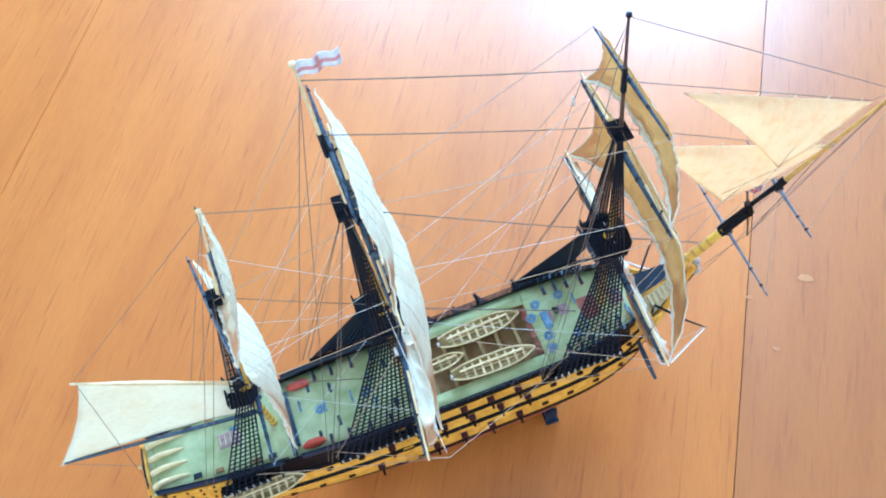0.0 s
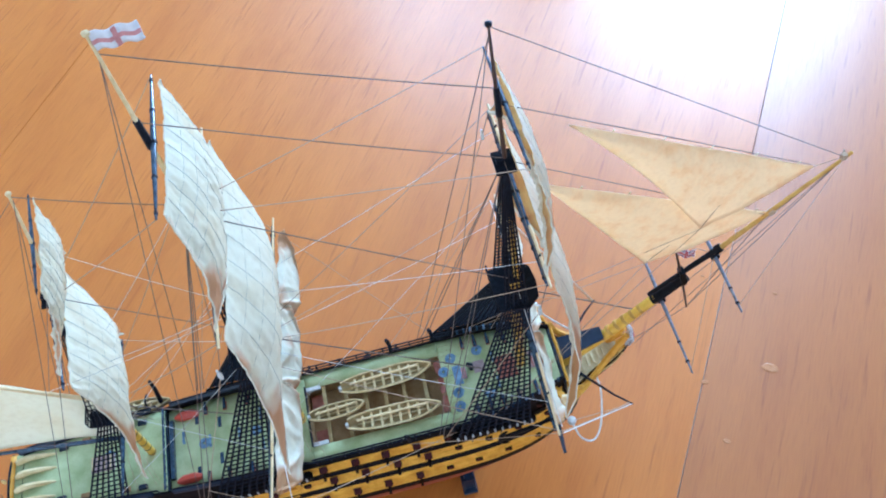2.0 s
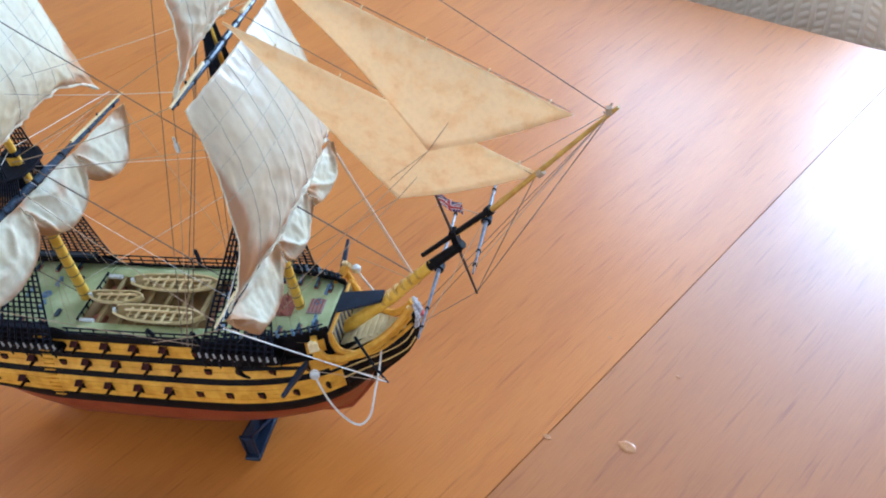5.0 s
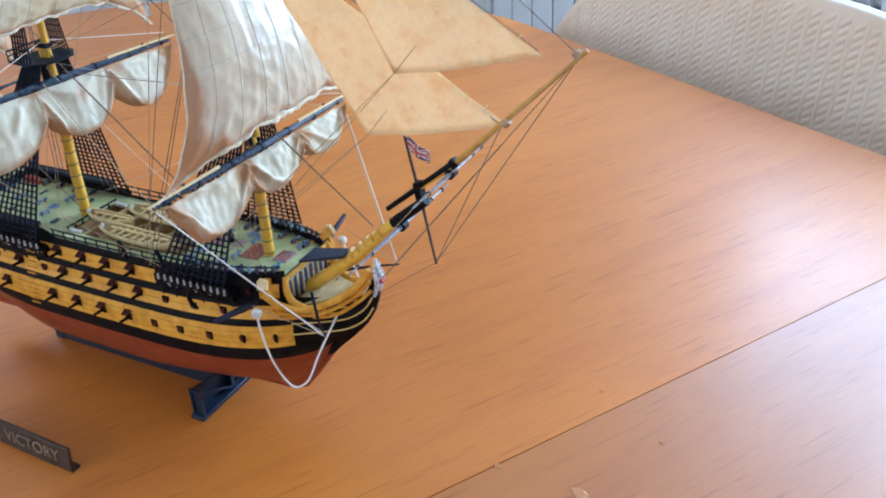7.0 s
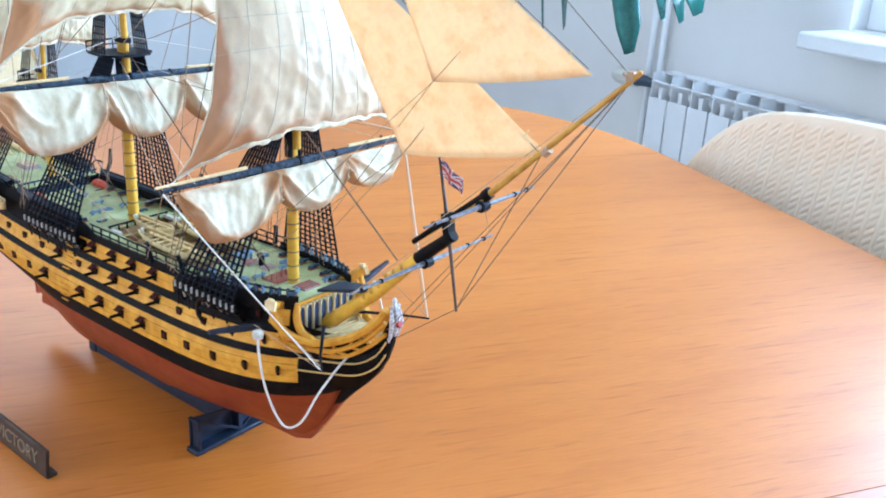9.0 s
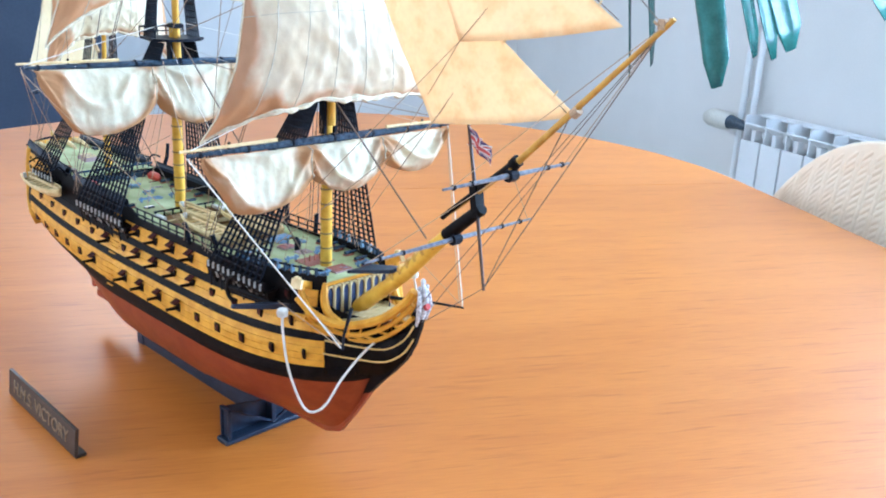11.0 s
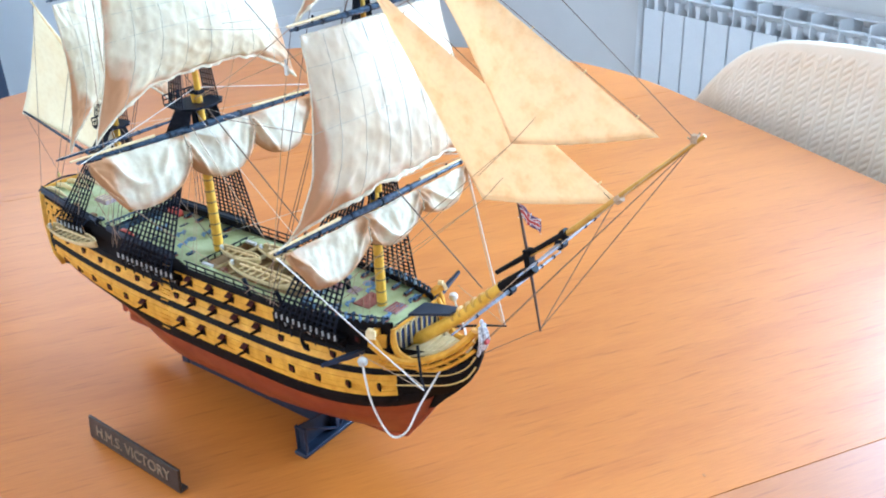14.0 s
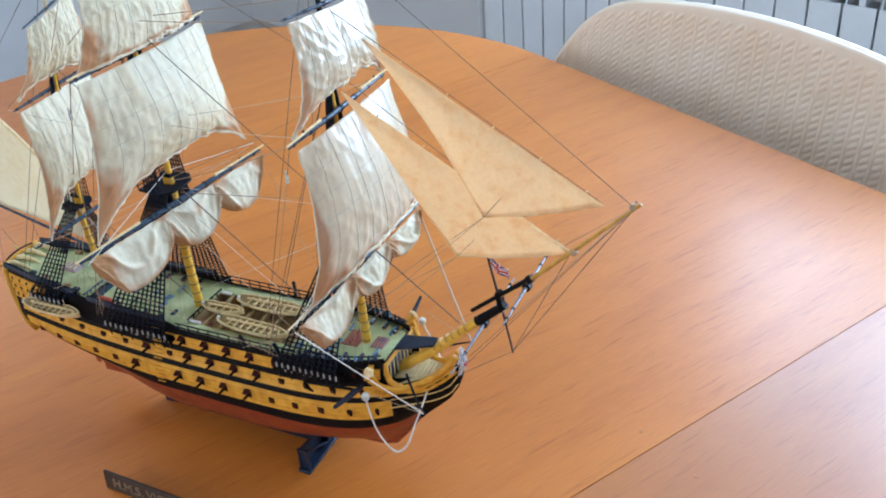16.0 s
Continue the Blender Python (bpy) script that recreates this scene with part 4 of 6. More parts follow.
for x, y, l in ((-72, 12, 9), (-72, -12, 9), (-66, 17, 6), (-66, -17, 6), (-78, 8, 7), (-78, -8, 7), (-52, 12, 7), (-52, -12, 7), (-14, 14, 6), (-14, -14, 6)):
    part("shot_rack", Geo().box((x, y, 107.6), (2.2, l, 1.4)).box((x + 1.6, y, 107.2), (0.8, l * 0.8, 0.8)), M_SLATE, ship)

# poop: skylight, small guns and coiled gear
part("skylight", Geo().box((-122, 0, lift(-122, 111) + 2.2), (16, 11, 3.4), None, 0.7), M_MAUVE, ship, "mauve-grey skylight")
for k in range(4):
    part("skylight_bar", Geo().box((-127.5 + k * 3.7, 0, lift(-122, 111) + 4.0), (0.6, 8.5, 0.5)), M_BOAT, ship)
for s in (-1, 1):
    for x in (-146, -132, -108, -98):
        part("poop_locker", Geo().box((x, s * (half(x, 105) - 7), lift(x, 111) + 1.6), (5.5, 3.2, 2.4), None, 0.85), M_NAVY if x % 4 else M_WELL, ship)
    part("poop_ladder", Geo().box((-88, s * 17, 110.5), (6, 7, 1.0)).box((-86, s * 17, 109.4), (2, 7, 1.0)), M_WELL, ship)

# ---- masts, tops, yards, shrouds ----


def mast(name, steps, label):
    """steps: (x, z, radius) from the foot up."""
    g = Geo().tube([(x, 0, z) for x, z, r in steps], [r for *_, r in steps], 12)
    return part(name, g, M_MAST, ship, label)


def top_platform(m, x, z, w, d):
    g = Geo()
    pts = [(x - d, -w * 0.85), (x - d, w * 0.85), (x + d * 0.4, w), (x + d * 0.9, w * 0.62), (x + d, 0), (x + d * 0.9, -w * 0.62), (x + d * 0.4, -w)]
    n = len(pts)
    g.add([(a, b, z) for a, b in pts] + [(a, b, z + 1.4) for a, b in pts], [tuple(reversed(range(n))), tuple(range(n, 2 * n))] + [(i, (i + 1) % n, (i + 1) % n + n, i + n) for i in range(n)])
    part("top_platform", g, M_NET, m, "black fighting top")
    rail = Geo()
    for y in np.linspace(-w * 0.85, w * 0.85, 6):
        rail.tube([(x - d, y, z + 1), (x - d, y, z + 6.5)], 0.4, 5)
    rail.tube([(x - d, -w * 0.85, z + 6.5), (x - d, w * 0.85, z + 6.5)], 0.55, 5)
    rail.tube([(x - d, -w * 0.85, z + 3.8), (x - d, w * 0.85, z + 3.8)], 0.4, 5)
    part("top_rail", rail, M_NET, m)


def bands(m, x, za, zb, r, count, material):
    for k in range(count):
        z = lerp(za, zb, (k + 0.5) / count)
        part("mast_band", Geo().tube([(x, 0, z - 0.35), (x, 0, z + 0.35)], r, 12), material, m)


def shroud_net(m, base, head, count, rungs, side, r=0.5):
    """Shrouds from the channel to the masthead, with ratlines across. base: (x from, x to, y, z); head: (x, y, z, spread)."""
    xa, xb, by, bz = base
    hx, hy, hz, spread = head
    lines = []
    for k in range(count):
        t = k / (count - 1)
        a = Vector((lerp(xa, xb, t), side * by, bz))
        b = Vector((hx + (t - 0.5) * spread, side * hy, hz))
        lines.append((a, b))
        part("shroud", Geo().tube([a, b], [r, r * 0.9], 5, False), M_NET, m)
    for j in range(1, rungs):
        t = j / rungs
        part("ratline", Geo().tube([a.lerp(b, t) for a, b in lines], r * 0.72, 4, False), M_NET, m)


def deadeyes(xa, xb, y, z, count, side):
    """A channel board with its row of deadeyes and the chains below it."""
    g = Geo().box(((xa + xb) / 2, side * (y - 3.5), z - 3.6), (xb - xa + 4, 9, 1.2))
    g.box(((xa + xb) / 2, side * y, z + 0.6), (xb - xa + 3, 0.8, 1.0))
    g.box(((xa + xb) / 2, side * (y + 0.4), z - 2.0), (xb - xa + 4, 0.8, 3.0))
    g.box(((xa + xb) / 2, side * (y - 3.0), z - 5.2), (xb - xa + 6, 4.0, 2.4))
    chan = part("channel", g, M_BLACK, ship, "black channel board with deadeyes")
    for k in range(count):
        x = lerp(xa, xb, k / (count - 1))
        part("deadeye", Geo().tube([(x, side * (y + 0.9), z - 2.9), (x, side * (y + 0.9), z + 0.2)], [0.75, 0.6], 6), M_DEADEYE, chan, "pale deadeye")
        part("chain", Geo().tube([(x, side * (y - 0.4), z - 4.6), (x - 0.6, side * (half(x, 95) + 1.6), z - 8.5)], [0.55, 0.7], 5), M_DEADEYE if k % 3 else M_NET, chan)
        if k % 2 == 0:
            part("chain_plate", Geo().tube([(x, side * (y - 0.5), z - 4), (x - 1.0, side * (half(x, 90) + 1.2), z - 14)], 0.5, 5), M_NET, chan)
    for x in (xa + 1, xb - 1):
        part("bracket", Geo().add([(x - 1.2, side * (half(x, 96) - 1), z - 4), (x - 1.2, side * y, z - 4), (x - 1.2, side * (half(x, 92) + 0.2), z - 12),
                                  (x + 1.2, side * (half(x, 96) - 1), z - 4), (x + 1.2, side * y, z - 4), (x + 1.2, side * (half(x, 92) + 0.2), z - 12)],
                                 [(0, 1, 2), (5, 4, 3), (0, 3, 4, 1), (1, 4, 5, 2), (2, 5, 3, 0)]), M_BLACK, chan)


def yard(m, x, z, h, r=1.7, boom=True, material=None, hoops=7, tilt=0.0, brace=0.0):
    """A spar across the mast with sling bands, and studding-sail booms on it."""
    mat = material or M_SLATE
    pts = [(x + brace * t, h * t, z + tilt * t) for t in (-1, -0.8, -0.4, -0.12, 0.12, 0.4, 0.8, 1)]
    y = part("yard", Geo().tube(pts, [r * k for k in (0.42, 0.62, 0.9, 1.1, 1.1, 0.9, 0.62, 0.42)], 9), mat, m, "dark slate-blue yard")
    for k in range(hoops):
        t = lerp(-0.92, 0.92, k / (hoops - 1))
        rr = r * (1.12 - 0.55 * abs(t)) * 1.25
        part("yard_band", Geo().tube([(x + brace * t, h * t - 0.5, z + tilt * t), (x + brace * t, h * t + 0.5, z + tilt * t)], rr, 9), M_NET, m)
    if boom:
        for s in (-1, 1):
            part("studding_boom", Geo().tube([(x + 1.0 + brace * s * 0.42, s * h * 0.42, z + 2.7), (x + 1.0 + brace * s * 1.03, s * h * 1.05, z + 2.3)], [0.9, 0.6], 7), M_BUFF, m, "pale wooden studding boom")
            part("boom_iron", Geo().tube([(x + brace * s * 0.74, s * h * 0.74, z - 0.5), (x + 1 + brace * s * 0.74, s * h * 0.74, z + 4.2)], 0.6, 6), M_NET, m)
    return y


def square_sail(name, x, zt, ht, zf, hf, belly, arch, label, wrinkle=1.0, seed=0, tilt_t=0.0, lean=0.0, edge=3.0, full=0.84, back=None, hold=0.62, brace=0.0):
    """A bellied square sail between its yard and the clews below; the foot is arched, its corners drawn out to the clews."""
    rows, browning, nu, nv = [], [], 96, 72
    for j in range(nv + 1):
        v = j / nv
        row = []
        for i in range(nu + 1):
            u = 2 * i / nu - 1
            h = lerp(ht, hf, v ** 1.15) * (1 - 0.06 * math.sin(math.pi * v))
            ragged = 2.2 * noise.noise(Vector((u * 5 + seed, 3.0, seed))) + 0.8 * noise.noise(Vector((u * 13 + seed, 7.0, seed)))
            y = h * u
            z = lerp(zt, zf, v) + (arch + ragged) * (1 - abs(u) ** edge) * v ** 2.2 + tilt_t * u * (1 - v)
            b = belly * (math.sin(math.pi * (0.06 + full * v)) ** 0.9) * (1 - (hold + (0.96 - hold) * v ** 7) * abs(u) ** 2.4)
            # ribs along the cloth seams, hollows between them
            sway = 0.05 * noise.noise(Vector((u * 2, v * 3, seed + 4.0)))
            k = ((u + sway) * 4.0) % 1.0
            rib = math.exp(-((k - 0.5) / 0.13) ** 2) * (0.8 + 0.3 * noise.noise(Vector((u * 3, v * 3, seed))))
            f = 0.26 * rib * (0.5 + 0.8 * v) - 0.20 * math.sin(math.pi * ((k + 0.5) % 1.0)) * v
            # crumpled cloth: soft swells, sharp small creases, more of them towards the foot and the leeches
            rim = max(abs(u) ** 4, v ** 3)
            f += 0.7 * noise.noise(Vector((u * 3.2 + seed, v * 2.6, seed))) + 1.0 * noise.noise(Vector((u * 1.4, v * 1.8 + seed, 5.0))) * v
            f -= (0.55 + 0.9 * rim) * abs(noise.noise(Vector((u * 5 + v * 3, v * 3 + seed, 3.0)))) + (0.6 + 0.8 * rim) * abs(noise.noise(Vector((u * 4 - v * 6, v * 2 + u * 3, seed + 1.0))))
            f += (0.30 + 0.7 * rim) * (0.4 - abs(noise.noise(Vector((u * 11 + seed, v * 9, 7.0 + seed))))) + (0.12 + 0.4 * rim) * (0.4 - abs(noise.noise(Vector((u * 21, v * 17 + seed, 2.0)))))
            f -= 1.2 * max(0.0, v - 0.93) * 14 * (1 - abs(u) ** 2)
            row.append((x + b + wrinkle * f + lean * v + brace * u, y, z))
            n1 = noise.noise(Vector((u * 2.2 + seed * 3, v * 3, 2.0))) + 0.5 * noise.noise(Vector((u * 7, v * 8 + seed, 3.0)))
            foot = min(1.0, max(0.0, (v - 0.90 - 0.10 * n1) / 0.08))
            side = max(0.0, (abs(u) - 0.90) / 0.10) * (0.25 + 0.45 * v) * (0.8 + n1)
            # browner towards both clews, more so on the starboard side
            clew = min(1.0, max(0.0, (0.74 - 1.55 * (1 - abs(u)) - 0.95 * (1 - v) + 0.16 * n1) / 0.34)) * (1.0 if u < 0 else 0.55)
            browning.append(min(0.9, max(0.0, 0.92 * clew * (0.9 + 0.6 * n1) + 0.85 * foot * (0.8 + 0.6 * n1) + 1.2 * side + 0.5 * max(0.0, n1 - 0.38))))
        rows.append(row)
    ob = stained(part(name, Geo().grid(rows), M_SAIL, ship, label, 70), browning)
    thick(ob, 0.0004)
    if back:   # the forward side is glazed; the aft side's tan is warm light put into its colour
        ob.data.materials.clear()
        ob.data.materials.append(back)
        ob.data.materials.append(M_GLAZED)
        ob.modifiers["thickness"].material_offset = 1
    for k in range(1, 8):
        i = round(k * nu / 8)
        part("cloth_seam", Geo().tube([Vector(rows[j][i]) + Vector((0.2, 0, 0)) for j in range(1, nv, 2)], 0.20, 4), M_STITCH, ob)
    for j in (round(nv * 0.15), round(nv * 0.30), round(nv * 0.46)):
        part("reef_band", Geo().tube([Vector(rows[j][i]) + Vector((0.1, 0, 0)) for i in range(0, nu + 1, 2)], 0.2, 4), M_STITCH, ob)
    part("bolt_rope", Geo().tube([Vector(rows[j][0]) for j in range(nv + 1)], 0.4, 5), M_SEAM, ob)
    part("bolt_rope", Geo().tube([Vector(rows[j][nu]) for j in range(nv + 1)], 0.4, 5), M_SEAM, ob)
    part("foot_roll", Geo().tube([Vector(rows[nv][i]) for i in range(nu + 1)], [(0.6 + 0.7 * (1 - abs(2 * i / nu - 1)) ** 0.5) * (0.8 + 1.7 * abs(noise.noise(Vector((i * 0.23, seed, 1))))) for i in range(nu + 1)], 6), M_SEAM, ob)
    return ob, rows


def furled_course(name, x, z, h, drop, label, seed=0, knots=(-0.22, 0.38), brace=0.0, bulk=8.5, shrink=0.22):
    """A course clewed up under its yard: full bights of cloth between the gathered lines."""
    edges = [-1.0, *knots, 1.0]
    rows, browning, nu, nv = [], [], 150, 48
    for j in range(nv + 1):
        v = j / nv
        row = []
        for i in range(nu + 1):
            u = 2 * i / nu - 1
            k = max(a for a in range(len(edges) - 1) if u >= edges[a] - 1e-9)
            a, b = edges[k], edges[k + 1]
            t = (u - a) / (b - a)
            bight = math.sin(math.pi * t) ** 0.6
            end = min(1.0, (1 - abs(u)) / 0.20) ** 0.6
            size = 1.0 - shrink * k + 0.10 * noise.noise(Vector((k * 3.1, seed, 0)))
            d = drop * size * (0.52 + 0.48 * bight) * (0.16 + 0.84 * end)
            out = bulk * (0.45 + 0.55 * bight) * (0.25 + 0.75 * end)
            # down the front, round below and up behind
            zz = z - 0.5 - d * (0.5 - 0.5 * math.cos(min(math.pi, v * math.pi * 1.28))) + max(0, v - 0.80) * 2.6 * d
            xx = x + 0.5 + out * math.sin(min(math.pi * 1.2, (v ** 1.25) * math.pi * 1.15))
            mid = 2 * t - 1
            # curved creases that hang from the gathered lines, and a little crumple
            ph = 13 * (v - 0.46 * (1 - mid * mid)) + 1.8 * noise.noise(Vector((u * 3, seed, v * 2))) + seed + k
            swag = (1 - abs(math.sin(ph * 0.5))) ** 2.2
            pleat = (1 - abs(math.sin(u * 21 + 1.6 * math.sin(4 * v + k) + seed))) ** 2 * (0.15 + 0.85 * mid * mid)
            f = (2.3 * swag + 1.5 * pleat) * math.sin(math.pi * min(1, v * 1.15))
            f += 1.3 * noise.noise(Vector((u * 6 + seed, v * 3.0, 1.7))) + 0.55 * noise.noise(Vector((u * 19, v * 8 + seed, 4.7))) + 0.35 * (0.4 - abs(noise.noise(Vector((u * 30, v * 14 + seed, 1.7)))))
            f -= 0.5 * abs(noise.noise(Vector((u * 11 + v * 3, v * 5 + seed, 4.7))))
            row.append((xx + f + brace * u, h * u * (1 - 0.015 * v), zz + 0.7 * f * min(1, v * 4)))
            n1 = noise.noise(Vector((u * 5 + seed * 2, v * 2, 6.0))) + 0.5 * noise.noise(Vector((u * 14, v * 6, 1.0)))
            # browner at the gathers and ends, towards the underside, and along the creases
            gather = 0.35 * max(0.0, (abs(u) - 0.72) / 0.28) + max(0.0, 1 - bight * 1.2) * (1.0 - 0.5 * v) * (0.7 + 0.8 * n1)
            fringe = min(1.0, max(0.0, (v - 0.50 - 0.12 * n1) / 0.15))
            browning.append(min(0.88, max(0.0, 1.35 * gather + 0.75 * fringe * (0.8 + 0.8 * n1) + 0.35 * max(0.0, n1 - 0.2) + 0.22 * swag)))
        rows.append(row)
    ob = stained(part(name, Geo().grid(rows), M_COURSE, ship, label, 80), browning)
    thick(ob, 0.0005)
    for kn in knots:
        i = round((kn + 1) / 2 * nu)
        part("gathering_line", Geo().tube([Vector(rows[j][i]) + Vector((0.6, 0, 0)) for j in range(0, nv - 6)], 0.4, 5), M_SEAM, ob)
    return ob


# main mast
mm = mast("main_mast", [(-2, 98, 3.3), (-2, 140, 3.1), (-1, 200, 2.6), (-1, 214, 2.5)], "ochre main mast with dark bands")
bands(mm, -2, 108, 176, 3.45, 9, M_WAIST)
part("topmast", Geo().tube([(2.5, 0, 196), (2, 0, 260), (1, 0, 318)], [2.1, 1.8, 1.3], 10), M_MAST, mm)
part("topgallant_mast", Geo().tube([(3.2, 0, 306), (3, 0, 360), (3, 0, 415)], [1.3, 1.0, 0.6], 8), M_BUFF, mm)
part("truck", Geo().turned([(0.3, 0), (1.5, 0.6), (1.5, 1.6), (0.3, 2.2)], (3, 0, 414), 8), M_BUFF, mm)
part("mast_sleeve", Geo().tube([(3.1, 0, 358), (3, 0, 373)], [1.7, 1.4], 8), M_NET, mm)
part("mast_cap", Geo().box((0.5, 0, 214), (8.5, 5, 2.6)), M_NET, mm)
part("crosstree", Geo().box((1, 0, 318), (9, 14, 1.4)).box((1, 0, 320), (7, 4, 2.4)), M_NET, mm)
top_platform(mm, -1, 206, 16, 13)
for s in (-1, 1):
    part("mast_cheek", Geo().box((0, s * 3.4, 194), (4, 1.6, 22)), M_NET, mm)

fm = mast("fore_mast", [(136, 98, 3.0), (136, 140, 2.8), (136.5, 190, 2.4), (136.5, 205, 2.3)], "ochre fore mast with dark bands")
bands(fm, 136, 108, 160, 3.15, 7, M_WAIST)
part("topmast", Geo().tube([(139.5, 0, 180), (139, 0, 240), (137.5, 0, 300)], [2.0, 1.6, 1.2], 10), M_MAST, fm)
part("topgallant_mast", Geo().tube([(139, 0, 290), (138, 0, 340), (137.5, 0, 378)], [1.2, 0.9, 0.55], 8), M_BROWN, fm)
part("truck", Geo().turned([(0.3, 0), (1.5, 0.6), (1.5, 1.6), (0.3, 2.2)], (137.5, 0, 377), 8), M_NET, fm)
part("mast_sleeve", Geo().tube([(138.2, 0, 329), (138, 0, 345)], [1.6, 1.3], 8), M_NET, fm)
part("mast_cap", Geo().box((138, 0, 205), (8, 5, 2.4)), M_NET, fm)
part("crosstree", Geo().box((138, 0, 299), (9, 13, 1.4)).box((138, 0, 301), (7, 4, 2.4)), M_NET, fm)
top_platform(fm, 137, 196.5, 15.5, 12)
for s in (-1, 1):
    part("mast_cheek", Geo().box((137, s * 3.1, 186), (4, 1.5, 20)), M_NET, fm)

zm = mast("mizzen_mast", [(-92, 98, 2.4), (-92, 140, 2.3), (-93, 172, 2.0), (-92, 184, 1.9)], "ochre mizzen mast with dark bands")
bands(zm, -92, 112, 160, 2.55, 7, M_WAIST)
part("topmast", Geo().tube([(-90, 0, 170), (-82, 0, 230), (-72, 0, 284)], [1.6, 1.3, 1.0], 9), M_MAST, zm)
part("topgallant_mast", Geo().tube([(-72, 0, 278), (-62, 0, 322), (-56, 0, 352)], [1.0, 0.8, 0.5], 8), M_BUFF, zm)
part("truck", Geo().turned([(0.3, 0), (1.2, 0.5), (1.2, 1.4), (0.3, 2)], (-56, 0, 351), 8), M_BUFF, zm)
part("mast_cap", Geo().box((-91, 0, 184), (7, 4.5, 2.2)), M_NET, zm)
part("crosstree", Geo().box((-73, 0, 283), (7, 10, 1.2)).box((-73, 0, 285), (6, 3.6, 2)), M_NET, zm)
top_platform(zm, -93, 176, 11, 9)

for s in (-1, 1):
    deadeyes(-58, -4, 37.0, 106.0, 12, s)
    deadeyes(88, 133, 36.0, 107.0, 11, s)
    deadeyes(-134, -106, 32.0, 110.0, 7, s)
    shroud_net(mm, (-57, -5, 37.6, 106.5), (-1.5, 9.5, 205, 13), 12, 30, s, 0.66)
    shroud_net(fm, (89, 132, 36.5, 107.5), (136, 9.5, 195, 13), 11, 28, s, 0.66)
    shroud_net(zm, (-133, -107, 32.5, 110.5), (-93.5, 6.0, 175, 9), 7, 21, s, 0.6)
    shroud_net(mm, (-9, 3, 13.5, 207), (1, 1.6, 316, 2), 6, 30, s, 0.58)
    shroud_net(fm, (129, 141, 12.5, 197.5), (138, 1.5, 297, 2), 6, 30, s, 0.58)
    shroud_net(zm, (-100, -90, 9.5, 177), (-74, 1.3, 281, 2), 5, 26, s, 0.42)

# yards: x, height, half-length
yard(mm, 4, 194, 82, 2.1, brace=9)
yard(mm, 6, 301, 58, 1.6)
yard(mm, 4.5, 360, 38, 1.1, False, hoops=5)
yard(fm, 140.5, 174, 75, 1.95, brace=3)
yard(fm, 142, 276, 53, 1.5)
yard(fm, 141, 335, 39, 1.0, False, hoops=5, tilt=-3.5)
yard(zm, -88, 168, 48, 1.4, False)
yard(zm, -79, 267, 39, 1.2, False, brace=-6)
yard(zm, -62, 321, 22, 0.8, False, hoops=5, tilt=6)

square_sail("main_topsail", 8, 299, 56, 205, 76, 15, 26, "stained ivory main topsail, bellied and arched at the foot", seed=1, hold=0.86)
square_sail("main_topgallant_sail", 6, 358.5, 36, 302, 53, 11, 2, "stained ivory main topgallant sail", seed=2, full=0.70, edge=4.0)
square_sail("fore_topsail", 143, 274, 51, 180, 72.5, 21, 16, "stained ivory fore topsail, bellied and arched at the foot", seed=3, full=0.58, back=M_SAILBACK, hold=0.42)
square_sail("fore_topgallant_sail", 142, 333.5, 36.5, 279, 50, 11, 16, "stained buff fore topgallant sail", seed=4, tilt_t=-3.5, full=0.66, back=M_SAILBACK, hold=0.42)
square_sail("mizzen_topsail", -78, 265, 37, 176, 46, 12, 27, "stained ivory mizzen topsail", seed=5, brace=-6)
square_sail("mizzen_topgallant_sail", -61, 320, 20.5, 271, 34, 7, 8, "stained ivory mizzen topgallant sail", seed=6, lean=-12, tilt_t=6)
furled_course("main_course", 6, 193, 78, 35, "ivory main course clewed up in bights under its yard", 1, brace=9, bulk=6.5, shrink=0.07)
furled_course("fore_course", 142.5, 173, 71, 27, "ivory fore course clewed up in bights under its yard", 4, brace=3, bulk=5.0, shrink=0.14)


def tri_sail(name, tack, clew, head, hollow, bulge, label):
    """A jib: luff from tack to head, foot from tack to clew, hollow leech from clew to head."""
    tack, clew, head = Vector(tack), Vector(clew), Vector(head)
    rows, n = [], 26
    for j in range(n + 1):
        v = j / n
        luff = tack.lerp(head, v)
        leech = clew.lerp(head, v) + (tack - clew) * hollow * math.sin(math.pi * v)
        row = []
        for i in range(n + 1):
            u = i / n
            p = luff.lerp(leech, u)
            p.y += bulge * math.sin(math.pi * u) * math.sin(math.pi * (0.1 + 0.8 * v)) + 0.8 * noise.noise(Vector((u * 4, v * 5, 2.0)))
            p.z += 1.2 * math.sin(math.pi * u) * (1 - v) ** 4 * -1
            row.append(p)
        rows.append(row)
    ob = part(name, Geo().grid(rows), M_JIB, ship, label, 70)
    thick(ob, 0.0003)
    for k in range(2, n, 5):
        p = Vector(rows[k][0])
        part("hank", Geo().tube([p + Vector((0.8, 0, 1.6)), p + Vector((-1.2, 0, -1.5))], 0.35, 5), M_BUFF, ob)
    part("tablet", Geo().tube([rows[0][n], rows[3][n - 8]], 0.25, 4), M_TAN, ob)
    return ob


tri_sail("outer_jib", (294, 0, 238), (231, -13, 227.5), (166, -6, 320), 0.05, -3, "buff cloth outer jib on its stay")
tri_sail("inner_jib", (278, 1, 205), (208.5, -3, 192), (151, -10, 291), 0.0, -3, "buff cloth inner jib on its stay")

